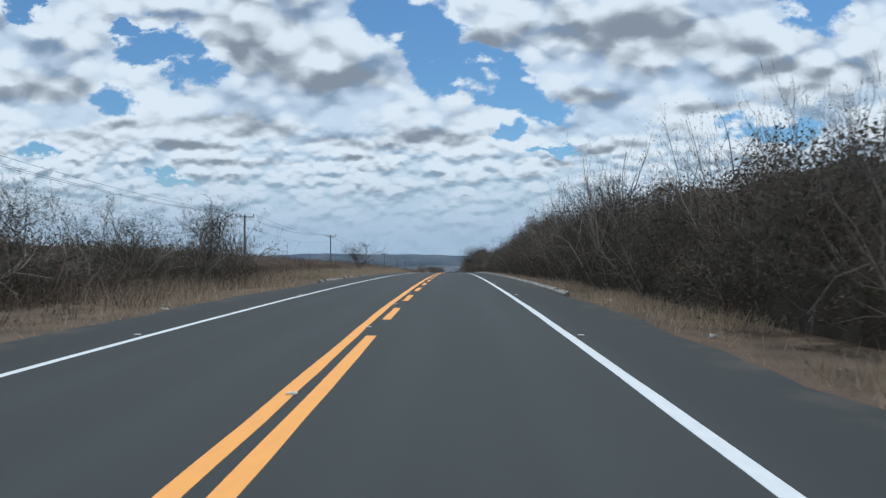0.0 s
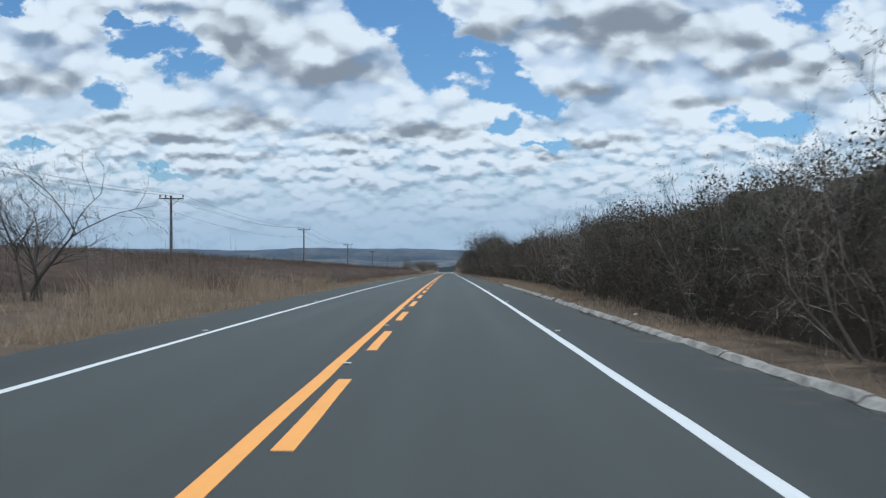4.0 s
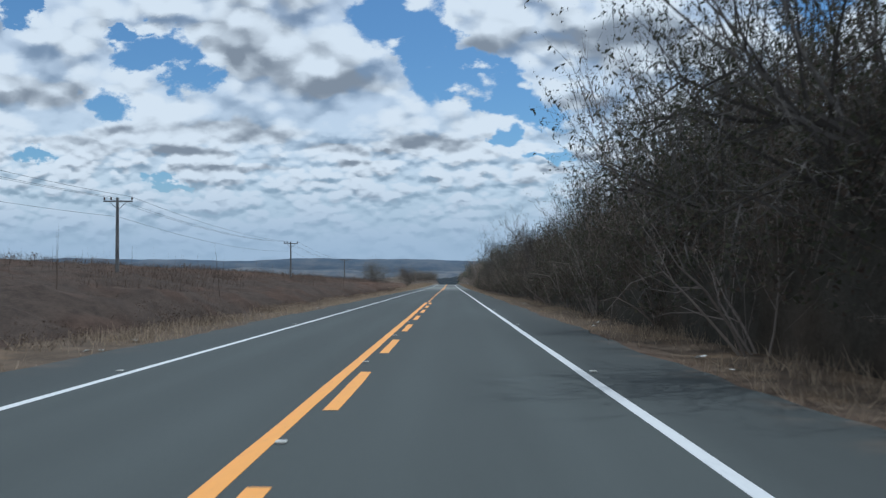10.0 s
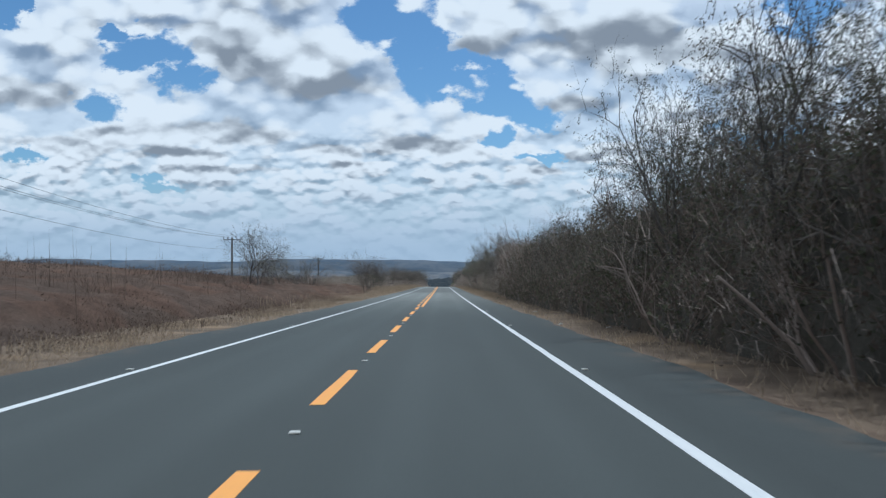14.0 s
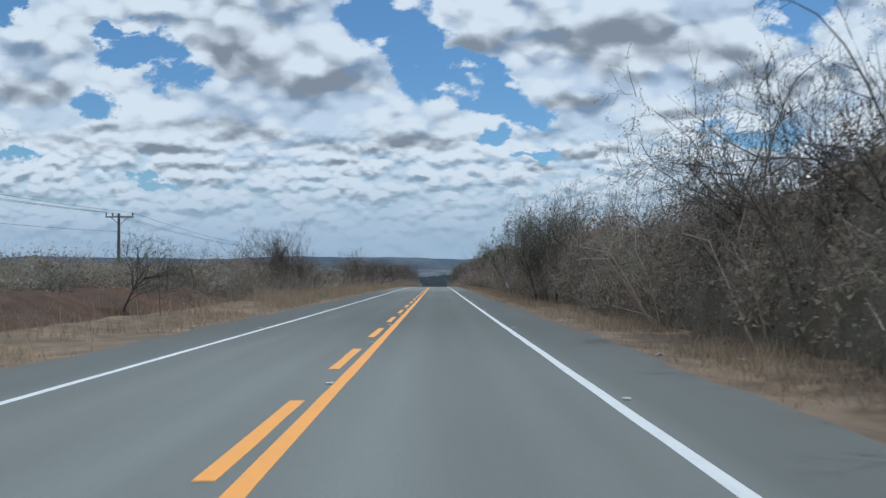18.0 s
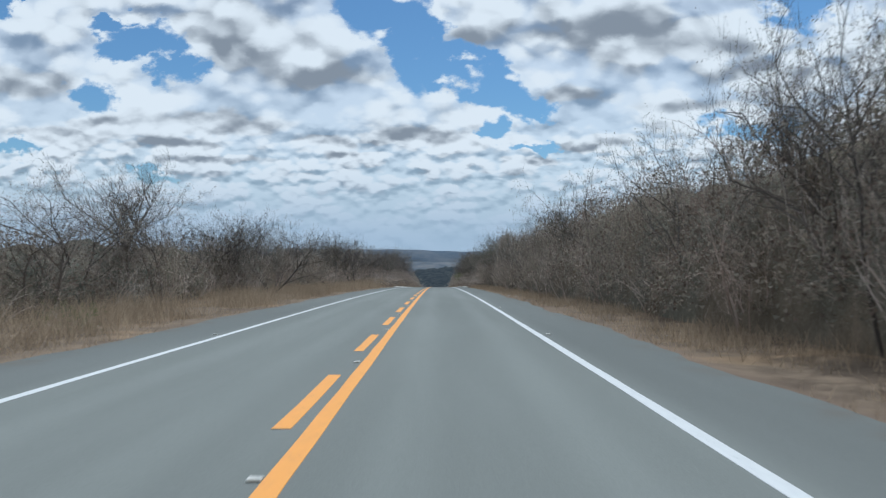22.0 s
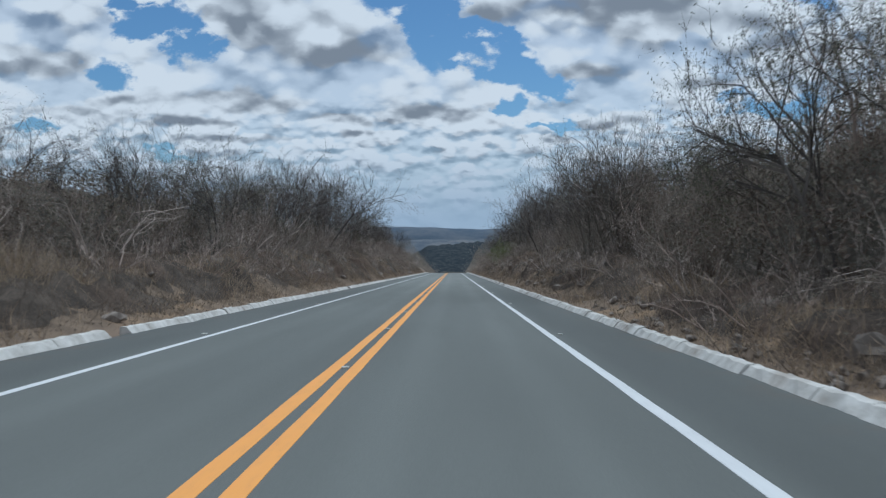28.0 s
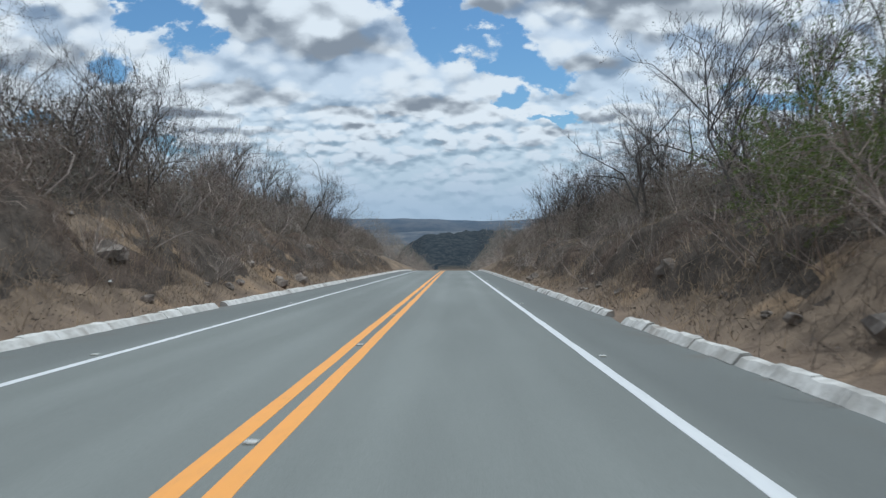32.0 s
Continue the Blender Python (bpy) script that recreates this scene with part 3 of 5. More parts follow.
def build_pole(height):
    pole = new("power_pole")
    tagged(pole, "grey concrete power pole with a steel crossarm", "power pole", "poles of the power line")
    bm = bmesh.new()
    bmesh.ops.create_cone(bm, cap_ends=True, segments=10, radius1=0.17, radius2=0.10, depth=height + 1.0, matrix=Matrix.Translation((0, 0, (height - 1.0) / 2)))
    part("shaft", bm, CONCRETE, pole)
    bm = bmesh.new()
    box(bm, 0, 0.13, height - 0.28, 2.3, 0.09, 0.11, 0.01)
    part("crossarm", bm, CONCRETE, pole)
    for sign in (-1, 1):
        bm = bmesh.new()
        box(bm, 0, 0, 0, 0.9, 0.03, 0.04)
        bmesh.ops.transform(bm, matrix=pose(sign * 0.36, 0.13, height - 0.62, 0, sign * -42, 0), verts=bm.verts)
        part("brace", bm, STEEL, pole)
    for x in (-1.08, -0.55, 1.08):
        bm = bmesh.new()
        bmesh.ops.create_cone(bm, cap_ends=True, segments=8, radius1=0.055, radius2=0.075, depth=0.16, matrix=Matrix.Translation((x, 0.13, height - 0.10)))
        bmesh.ops.create_cone(bm, cap_ends=True, segments=8, radius1=0.06, radius2=0.03, depth=0.10, matrix=Matrix.Translation((x, 0.13, height + 0.02)))
        part("insulator", bm, GLAZE, pole)
    return pole


def build_power_line():
    tops = []
    for y, top in POLES:
        z = float(ground_z(POLE_X, y))
        height = float(road_z(y)) + top - z
        pole = build_pole(height)
        pole.location = (POLE_X, y, z)
        tops.append((y, z + height))
    tops = [(28.5, tops[0][1] + 1.6)] + tops + [(553.0, tops[-1][1] - 2.2)]
    for x, drop in ((-1.08, 0.0), (-0.55, 0.0), (1.08, 0.0), (0.0, 1.55)):
        curve = bpy.data.curves.new("cable", "CURVE")
        curve.dimensions, curve.bevel_depth, curve.bevel_resolution = "3D", 0.012, 1
        points = []
        for (y0, z0), (y1, z1) in zip(tops, tops[1:]):
            for k in range(12):
                u = k / 12
                points.append((POLE_X + x, y0 + (y1 - y0) * u + 0.13, z0 + (z1 - z0) * u + 0.07 - drop - 4 * 0.85 * u * (1 - u)))
        points.append((POLE_X + x, tops[-1][0], tops[-1][1]))
        line = curve.splines.new("POLY")
        line.points.add(len(points) - 1)
        for p, co in zip(line.points, points):
            p.co = (*co, 1)
        curve.materials.append(STEEL)
        tagged(new("cable", curve), "thin sagging power cable between the poles", "cable", "cables of the power line")


build_power_line()

# ---------------------------------------------------------------- plants


class Grower:
    """Collects tapered limbs and small leaves as raw faces."""

    def __init__(self, seed):
        self.rnd = random.Random(seed)
        self.verts, self.faces = [], []
        self.leaf_verts, self.leaf_faces = [], []

    def limb(self, points, r0, r1, sides):
        rnd_axis = Vector((0.31, 0.17, 0.93))
        last = None
        for k, p in enumerate(points):
            d = (points[min(k + 1, len(points) - 1)] - points[max(k - 1, 0)]).normalized()
            u = d.cross(rnd_axis)
            u = u.normalized() if u.length > 1e-3 else Vector((1, 0, 0))
            v = d.cross(u)
            r = r0 + (r1 - r0) * k / (len(points) - 1)
            first = len(self.verts)
            if k == 0 and sides == 1:
                self.verts += [tuple(p - u * r0), tuple(p + u * r0), tuple(points[-1])]
                self.faces.append((first, first + 1, first + 2))
                return
            if k == len(points) - 1 and r < 0.006:
                self.verts.append(tuple(p))
                for s in range(sides):
                    self.faces.append((last + s, last + (s + 1) % sides, first))
                return
            for s in range(sides):
                a = 2 * math.pi * s / sides
                self.verts.append(tuple(p + (u * math.cos(a) + v * math.sin(a)) * r))
            if last is not None:
                for s in range(sides):
                    self.faces.append((last + s, last + (s + 1) % sides, first + (s + 1) % sides, first + s))
            last = first

    def leaf(self, p, size, droop=0.0):
        rnd = self.rnd
        d = Vector((rnd.gauss(0, 1), rnd.gauss(0, 1), rnd.gauss(0, 0.7) - droop)).normalized()
        u = d.cross(Vector((rnd.gauss(0, 1), rnd.gauss(0, 1), rnd.gauss(0, 1)))).normalized()
        length, wide = size * rnd.uniform(0.7, 1.35), size * rnd.uniform(0.14, 0.27)
        first = len(self.leaf_verts)
        self.leaf_verts += [tuple(p), tuple(p + d * length * 0.8 + u * wide), tuple(p + d * length - u * wide)]
        self.leaf_faces.append((first, first + 1, first + 2))

    def bent(self, p, d, length, segments, wobble, lift):
        points, d = [p.copy()], d.copy()
        for k in range(segments):
            d = (d + Vector((self.rnd.gauss(0, wobble), self.rnd.gauss(0, wobble), self.rnd.gauss(0, wobble * 0.6) + lift))).normalized()
            points.append(points[-1] + d * length / segments)
        return points, d

    def grow(self, p, d, length, radius, level, spec):
        """spec: per level (segments, wobble, lift, children, child length, spread)."""
        segments, wobble, lift, children, ratio, spread = spec["levels"][level]
        points, tip = self.bent(p, d, length, segments, wobble, lift)
        last_level = level == len(spec["levels"]) - 1
        if segments == 1:
            self.limb(points, max(radius, 0.0042 if last_level else 0.007), 0.0, 1)
        else:
            self.limb(points, max(radius, 0.005), 0.003 if last_level else max(radius * 0.45, 0.0045), 3 if level else 6)
        if last_level:
            for k in range(spec["leaves"] if self.rnd.random() < spec["leafy"] else 0):
                at = self.rnd.uniform(0.35, 1.0) * (len(points) - 1)
                i = min(int(at), len(points) - 2)
                self.leaf(points[i].lerp(points[i + 1], at - i), spec["size"], spec["droop"])
            return
        for k in range(children):
            u = self.rnd.uniform(spec["bare"] if level == 0 else 0.25, 1.0) if k else 1.0
            at = u * (len(points) - 1)
            i = min(int(at), len(points) - 2)
            start = points[i].lerp(points[i + 1], at - i)
            axis = (points[i + 1] - points[i]).normalized()
            side = axis.cross(Vector((self.rnd.gauss(0, 1), self.rnd.gauss(0, 1), self.rnd.gauss(0, 1)))).normalized()
            way = (axis + side * spread * self.rnd.uniform(0.6, 1.3)).normalized()
            self.grow(start, way, length * ratio * self.rnd.uniform(0.7, 1.2), radius * (0.42 if u < 1 else 0.45), level + 1, spec)


def grown(seed, spec):
    g = Grower(seed)
    for k in range(spec["stems"]):
        a = 2 * math.pi * (k + g.rnd.random() * 0.8) / spec["stems"]
        out = spec["lean"] * g.rnd.uniform(0.4, 1.2)
        d = Vector((math.cos(a) * out, math.sin(a) * out, 1)).normalized()
        p = Vector((math.cos(a), math.sin(a), 0)) * spec["foot"] * g.rnd.uniform(0.2, 1.0)
        p.z = -0.15
        g.grow(p, d, spec["height"] * g.rnd.uniform(0.8, 1.1), spec["radius"] * g.rnd.uniform(0.7, 1.1), 0, spec)
    top = max(v[2] for v in g.verts)
    return g, 1.0 / top


def plant(name, label, category, group, seed, spec, bark, leaf_mat, woody, leafy):
    """A master plant, one metre tall, whose copies are scaled."""
    g, k = grown(seed, spec)
    thing = tagged(new(name), label, category, group)
    part(woody, mesh_of(woody, np.array(g.verts) * k, g.faces, bark), bark, thing)
    if g.leaf_verts:
        part(leafy, mesh_of(leafy, np.array(g.leaf_verts) * k, g.leaf_faces, leaf_mat), leaf_mat, thing)
    return thing


TREE_GROUP, SHRUB_GROUP = "trees along the road", "shrubs along the road"
bare_spec = dict(stems=2, lean=0.30, foot=0.12, height=2.6, radius=0.058, bare=0.35, leaves=2, leafy=0.32, size=0.042, droop=0.8,
                 levels=[(5, 0.13, 0.03, 8, 0.66, 0.75), (4, 0.16, 0.05, 6, 0.52, 0.8), (2, 0.18, 0.04, 6, 0.6, 0.8), (1, 0.2, 0.04, 5, 0.62, 0.75), (1, 0.2, 0.03, 0, 0, 0)])
leafy_spec = dict(bare_spec, stems=2, lean=0.42, leaves=4, leafy=0.85, size=0.048, droop=0.4,
                  levels=[(4, 0.14, 0.02, 8, 0.68, 0.85), (3, 0.18, 0.03, 6, 0.52, 0.9), (2, 0.2, 0.0, 5, 0.58, 0.9), (1, 0.2, 0.0, 4, 0.62, 0.9), (1, 0.2, -0.05, 0, 0, 0)])
whip_spec = dict(bare_spec, stems=6, lean=0.34, foot=0.35, height=3.0, radius=0.045, bare=0.3, leaves=3, leafy=0.6, size=0.045, droop=0.9,
                 levels=[(5, 0.10, 0.05, 8, 0.42, 0.6), (3, 0.15, 0.08, 6, 0.5, 0.7), (1, 0.2, 0.05, 4, 0.7, 0.7), (1, 0.2, 0.05, 0, 0, 0)])
bush_spec = dict(bare_spec, stems=8, lean=0.85, foot=0.5, height=2.0, radius=0.035, bare=0.10, leaves=9, leafy=0.95, size=0.058, droop=0.2,
                 levels=[(3, 0.2, -0.02, 6, 0.6, 0.9), (2, 0.25, 0.0, 5, 0.6, 1.0), (1, 0.25, 0.0, 0, 0, 0)])
twiggy_spec = dict(bush_spec, leaves=2, leafy=0.6, size=0.05, levels=[(3, 0.2, 0.0, 6, 0.6, 0.8), (1, 0.25, 0.02, 5, 0.6, 0.9), (1, 0.25, 0.02, 4, 0.7, 0.9), (1, 0.25, 0.0, 0, 0, 0)])

low_spec = dict(bush_spec, stems=7, leaves=3, leafy=0.7, size=0.06, levels=[(3, 0.22, 0.0, 6, 0.6, 0.9), (1, 0.25, 0.0, 6, 0.7, 1.0), (1, 0.25, 0.0, 0, 0, 0)])
umbrella_spec = dict(bare_spec, stems=3, lean=0.5, foot=0.15, bare=0.5, leaves=2, leafy=0.4, size=0.036,
                     levels=[(5, 0.13, 0.02, 6, 0.66, 0.9), (4, 0.16, -0.01, 5, 0.5, 0.9), (2, 0.2, 0.0, 5, 0.55, 0.9), (1, 0.2, 0.03, 5, 0.65, 0.8), (1, 0.2, 0.03, 0, 0, 0)])
tuft_spec = dict(whip_spec, stems=5, lean=0.5, bare=0.45, leaves=9, leafy=0.38, size=0.12, droop=0.3)

MASTERS = {
    "umbrella": [plant("spreading_tree", "bare spreading tree with a flat crown of fine twigs", "tree", TREE_GROUP, 171 + k, umbrella_spec, BARK, RUSSET, "trunk", "crown") for k in range(3)],
    "tufted": [plant("tufted_tree", "slender tree with green leaf tufts at the tips", "tree", TREE_GROUP, 181, tuft_spec, BARK, LEAF, "trunk", "crown")],
    "bare": [plant("bare_tree", "leafless grey-brown tree with fine twigs", "tree", TREE_GROUP, 11 + k, bare_spec, BARK, RUSSET, "trunk", "crown") for k in range(4)],
    "leafy": [plant("thin_leaved_tree", "small tree with sparse dull olive leaves", "tree", TREE_GROUP, 31 + k, leafy_spec, BARK, LEAF, "trunk", "crown") for k in range(4)],
    "whip": [plant("slender_tree", "clump of slender upright half-bare stems", "tree", TREE_GROUP, 51 + k, whip_spec, TWIG, RUSSET, "trunk", "crown") for k in range(3)],
    "bush": [plant("leafy_shrub", "dense dark shrub with dull olive leaves", "shrub", SHRUB_GROUP, 71 + k, bush_spec, TWIG, LEAF, "woody_base", "foliage") for k in range(3)],
    "rust": [plant("withered_shrub", "dense withered shrub with brownish leaves", "shrub", SHRUB_GROUP, 81 + k, bush_spec, TWIG, RUSSET, "woody_base", "foliage") for k in range(3)],
    "twiggy": [plant("thorn_shrub", "tangled nearly leafless grey-brown shrub", "shrub", SHRUB_GROUP, 91 + k, twiggy_spec, TWIG, RUSSET, "woody_base", "foliage") for k in range(3)],
    "dusty": [plant("dusty_tree", "small half-bare tree with dusty grey-olive leaves", "tree", TREE_GROUP, 131 + k, leafy_spec, BARK, DUSTY_HAZE, "trunk", "crown") for k in range(3)],
    "grey": [plant("dusty_shrub", "dense dry shrub with dusty grey-olive leaves", "shrub", SHRUB_GROUP, 141 + k, bush_spec, TWIG, DUSTY_HAZE, "woody_base", "foliage") for k in range(3)],
    "low": [plant("low_dry_shrub", "low tangled dry shrub, almost leafless", "shrub", SHRUB_GROUP, 151 + k, low_spec, TWIG, DUSTY_HAZE, "woody_base", "foliage") for k in range(4)],
    "green": [plant("green_shrub", "fresh green leafy shrub", "shrub", SHRUB_GROUP, 101 + k, dict(bush_spec, leaves=24, size=0.075), TWIG, FRESH, "woody_base", "foliage") for k in range(2)],
}
USED = set()
rnd = random.Random(4)


def put(kind, x, y, height, spread=1.0, turn=None, tilt=0.0, which=None):
    """Stands a plant of a kind on the ground."""
    masters = MASTERS[kind]
    master = masters[(rnd.randrange(len(masters)) if which is None else which) % len(masters)]
    z = float(ground_z(x, y)) - 0.05
    m = pose(x, y, z, rnd.uniform(-3, 3), tilt + rnd.uniform(-3, 3), rnd.uniform(0, 360) if turn is None else turn) @ Matrix.Diagonal((height * spread, height * spread, height, 1))
    if master.name in USED:
        return copy_thing(master, m @ Matrix.Diagonal((*(1 / k for k in master.scale), 1)))
    USED.add(master.name)
    master.matrix_basis = m
    return master


# height of the brush over the road's level, by station
RIGHT_TOPS = [(-20, 4.4), (0, 4.4), (16, 5.4), (24, 6.0), (35, 6.6), (47, 6.9), (58, 4.9), (70, 6.0), (81, 6.8), (93, 4.8), (104, 5.1), (130, 5.2), (144, 5.4), (152, 6.6), (164, 4.8), (175, 6.3), (187, 5.2), (200, 5.5), (216, 6.1),
              (232, 7.6), (248, 8.8), (256, 9.2), (266, 8.6), (280, 8.4), (302, 8.2), (313, 7.0), (324, 5.6), (336, 7.0), (346, 8.0), (354, 8.0), (364, 6.9), (390, 6.6)]
RIGHT_TOPS_FAR = [(410, 7.2), (424, 8.2), (434, 7.4), (449, 7.2), (461, 6.4), (474, 7.7), (487, 6.4), (499, 7.4), (512, 5.2), (525, 7.5), (537, 7.7), (550, 7.3), (562, 7.6), (574, 7.0), (587, 6.4), (600, 6.8),
                  (612, 5.9), (624, 8.4), (636, 7.2), (670, 7.4), (692, 8.6), (705, 7.6), (718, 9.6), (731, 11.0), (744, 9.3), (757, 11.0), (770, 11.2), (782, 10.2), (795, 10.4), (807, 9.8), (900, 9.4), (1100, 7.0)]
RIGHT_TOPS = RIGHT_TOPS + RIGHT_TOPS_FAR

# where the foot of the brush stands, and how high it is closed
RIGHT_FOOT = [(-20, 7.6), (120, 7.6), (160, 8.4), (200, 8.0), (226, 7.4), (300, 7.3), (350, 7.0), (400, 7.2), (440, 8.2), (520, 8.4), (580, 7.8), (640, 8.2), (680, 9.2), (720, 9.8), (760, 10.4), (900, 10.0)]
RIGHT_CORE = [(-20, 3.6), (10, 3.8), (24, 4.2), (35, 4.5), (47, 3.9), (58, 4.2), (70, 5.1), (81, 5.8), (93, 4.3), (104, 4.2), (130, 4.2), (152, 4.2), (164, 4.2), (175, 4.7), (187, 4.3), (198, 4.7), (209, 5.2),
              (220, 6.0), (231, 6.6), (243, 6.8), (255, 6.6), (267, 5.5), (278, 5.6), (290, 5.6), (302, 5.6), (313, 5.3), (324, 4.5), (336, 5.4), (348, 4.9), (360, 5.3), (410, 5.5), (423, 6.8), (437, 5.2), (449, 4.2),
              (461, 4.6), (474, 5.6), (487, 4.5), (499, 4.2), (512, 4.6), (525, 6.3), (537, 5.5), (550, 5.3), (562, 5.8), (587, 5.6), (600, 5.8), (613, 5.3), (626, 7.2), (639, 6.0), (692, 5.9), (705, 5.6),
              (718, 6.7), (731, 6.0), (744, 6.4), (757, 6.6), (770, 5.8), (795, 6.0), (816, 6.2), (900, 6.4)]
LEFT_FOOT = [(430, 14.0), (470, 12.6), (600, 12.0), (640, 12.6), (692, 12.6), (722, 11.0), (900, 10.4)]
LEFT_CORE = [(430, 2.2), (474, 2.7), (497, 3.6), (522, 3.4), (546, 2.7), (571, 3.4), (596, 3.8), (620, 4.6), (642, 5.2), (665, 5.2), (702, 5.6), (727, 6.0), (752, 5.8), (777, 6.0), (802, 6.8), (830, 6.6), (900, 6.4)]


def foot_right(y):
    return float(np.interp(y, *zip(*RIGHT_FOOT)))


def plant_right():
    y = -14.0
    while y < 1130:
        top = float(np.interp(y, *zip(*RIGHT_TOPS)))
        x = foot_right(y) + 0.9 + rnd.uniform(-0.3, 0.5)
        h = top - float(ground_z(x, y) - road_z(y))
        kind = rnd.choice(["bush", "rust", "bush", "twiggy", "rust"] if y < 400 else ["twiggy", "grey", "twiggy", "grey"] if y < 860 else ["low"])
        put(kind, x, y, min(h * rnd.uniform(0.62, 0.9), 4.8), rnd.uniform(0.62, 0.8))
        y += rnd.uniform(7.0, 9.0) if y < 860 else 14.0
    y = -10.0
    while y < 1120:
        top = float(np.interp(y, *zip(*RIGHT_TOPS)))
        x = foot_right(y) + 1.6 + rnd.uniform(-0.5, 1.2)
        h = top - float(ground_z(x, y) - road_z(y))
        kind = rnd.choice(["leafy", "whip", "bare", "leafy", "whip"] if y < 400 else ["bare", "dusty", "umbrella", "bare", "whip"])
        put(kind if y < 880 else "low", x, y, h * rnd.uniform(0.92, 1.14), rnd.uniform(0.68, 0.95))
        y += rnd.uniform(5.6, 7.2) if y < 860 else 9.0
    for x, y, h, kind in ((8.9, 337, 7.8, "leafy"), (8.7, 342, 8.4, "leafy"), (9.2, 347, 8.6, "leafy"), (8.8, 352, 8.2, "leafy"), (8.8, 590, 6.2, "dusty"), (9.0, 595, 6.6, "dusty"), (8.7, 601, 6.4, "dusty"),
                          (11.6, 770, 8.6, "bare"), (12.0, 774, 9.0, "bare"), (11.4, 779, 8.6, "bare"), (11.6, 765, 8.6, "bare"), (12.0, 787, 9.0, "dusty"), (8.8, 435, 7.2, "bare"), (9.0, 440, 7.6, "umbrella"), (9.4, 446, 7.8, "bare"), (9.0, 538, 8.0, "dusty"), (9.4, 543, 8.4, "bare"), (9.2, 549, 7.6, "dusty"), (8.6, 38, 6.4, "leafy"), (8.8, 44, 6.8, "leafy"), (8.6, 50, 6.0, "whip"), (9.8, 716, 8.0, "dusty"), (9.6, 721, 8.2, "bare"), (9.4, 688, 7.2, "dusty"), (9.8, 692, 7.6, "leafy")):
        put(kind, x, y, h, 0.7)
    # tall crowns over the shoulder
    for y, h, kind in ((236, 7.8, "leafy"), (241, 8.4, "leafy"), (245, 8.8, "leafy"), (249, 9.0, "leafy"), (252, 9.4, "leafy"), (256, 9.6, "leafy"), (260, 9.4, "leafy"), (264, 9.2, "leafy"), (244, 10.2, "leafy"), (251, 10.6, "leafy"), (258, 10.6, "leafy"), (268, 8.6, "bare"), (273, 8.6, "bare"), (284, 8.6, "bare"), (300, 8.4, "bare"), (346, 8.6, "leafy"), (356, 8.6, "leafy")):
        put(kind, foot_right(y) + 2.7, y, h, 0.72)
    # broad crowns that reach towards the road in the cutting
    for x, y, h, kind in ((10.2, 690, 6.8, "leafy"), (10.4, 698, 6.6, "dusty"), (10.2, 714, 7.6, "umbrella"), (10.6, 727, 8.6, "bare"), (10.8, 742, 8.6, "bare"), (10.4, 751, 9.2, "umbrella"), (10.8, 759, 9.4, "bare"), (10.4, 767, 9.6, "bare"), (10.8, 776, 9.4, "umbrella"), (11.0, 800, 8.4, "bare"), (10.8, 812, 8.0, "umbrella"), (10.8, 830, 7.6, "bare"), (10.8, 845, 7.6, "umbrella")):
        put(kind, x, y, h, 1.0)
    # single dense crowns
    for x, y, h, kind in ((9.4, 313, 7.6, "leafy"), (9.0, 317, 8.4, "leafy"), (9.6, 321, 8.2, "leafy"), (9.2, 325, 7.0, "leafy"), (8.8, 416, 7.6, "dusty"), (9.2, 420, 8.4, "leafy"), (9.0, 424, 8.6, "dusty"), (9.4, 428, 8.4, "dusty"), (8.9, 473, 7.8, "leafy"), (9.2, 477, 8.0, "leafy"), (9.0, 481, 7.4, "leafy"), (9.0, 623, 7.6, "dusty"), (9.4, 627, 8.2, "leafy"), (9.2, 631, 7.6, "dusty")):
        put(kind, x, y, h, 0.8)
    # the wood on the banks of the cutting
    y = 650.0
    while y < 870:
        top = float(np.interp(y, *zip(*RIGHT_TOPS)))
        x = foot_right(y) + rnd.uniform(3.0, 6.0)
        put(rnd.choice(["bare", "umbrella", "whip", "bare"]), x, y, (top - float(ground_z(x, y) - road_z(y))) * rnd.uniform(0.9, 1.1), rnd.uniform(0.7, 0.95))
        y += rnd.uniform(4.0, 6.0)


plant_right()

LEFT_TOPS = [(480, 3.2), (488, 4.8), (498, 7.2), (506, 5.6), (514, 4.2), (524, 3.6), (545, 3.4), (553, 5.0), (561, 8.0), (570, 6.2), (584, 6.6), (596, 6.0), (608, 6.2), (620, 7.0),
             (632, 7.8), (645, 8.4), (665, 8.4), (702, 7.8), (715, 8.4), (727, 9.0), (740, 11.2), (752, 12.0), (765, 12.2), (777, 12.0), (790, 9.8), (802, 10.6), (830, 10.6), (900, 9.0), (1100, 7.0)]


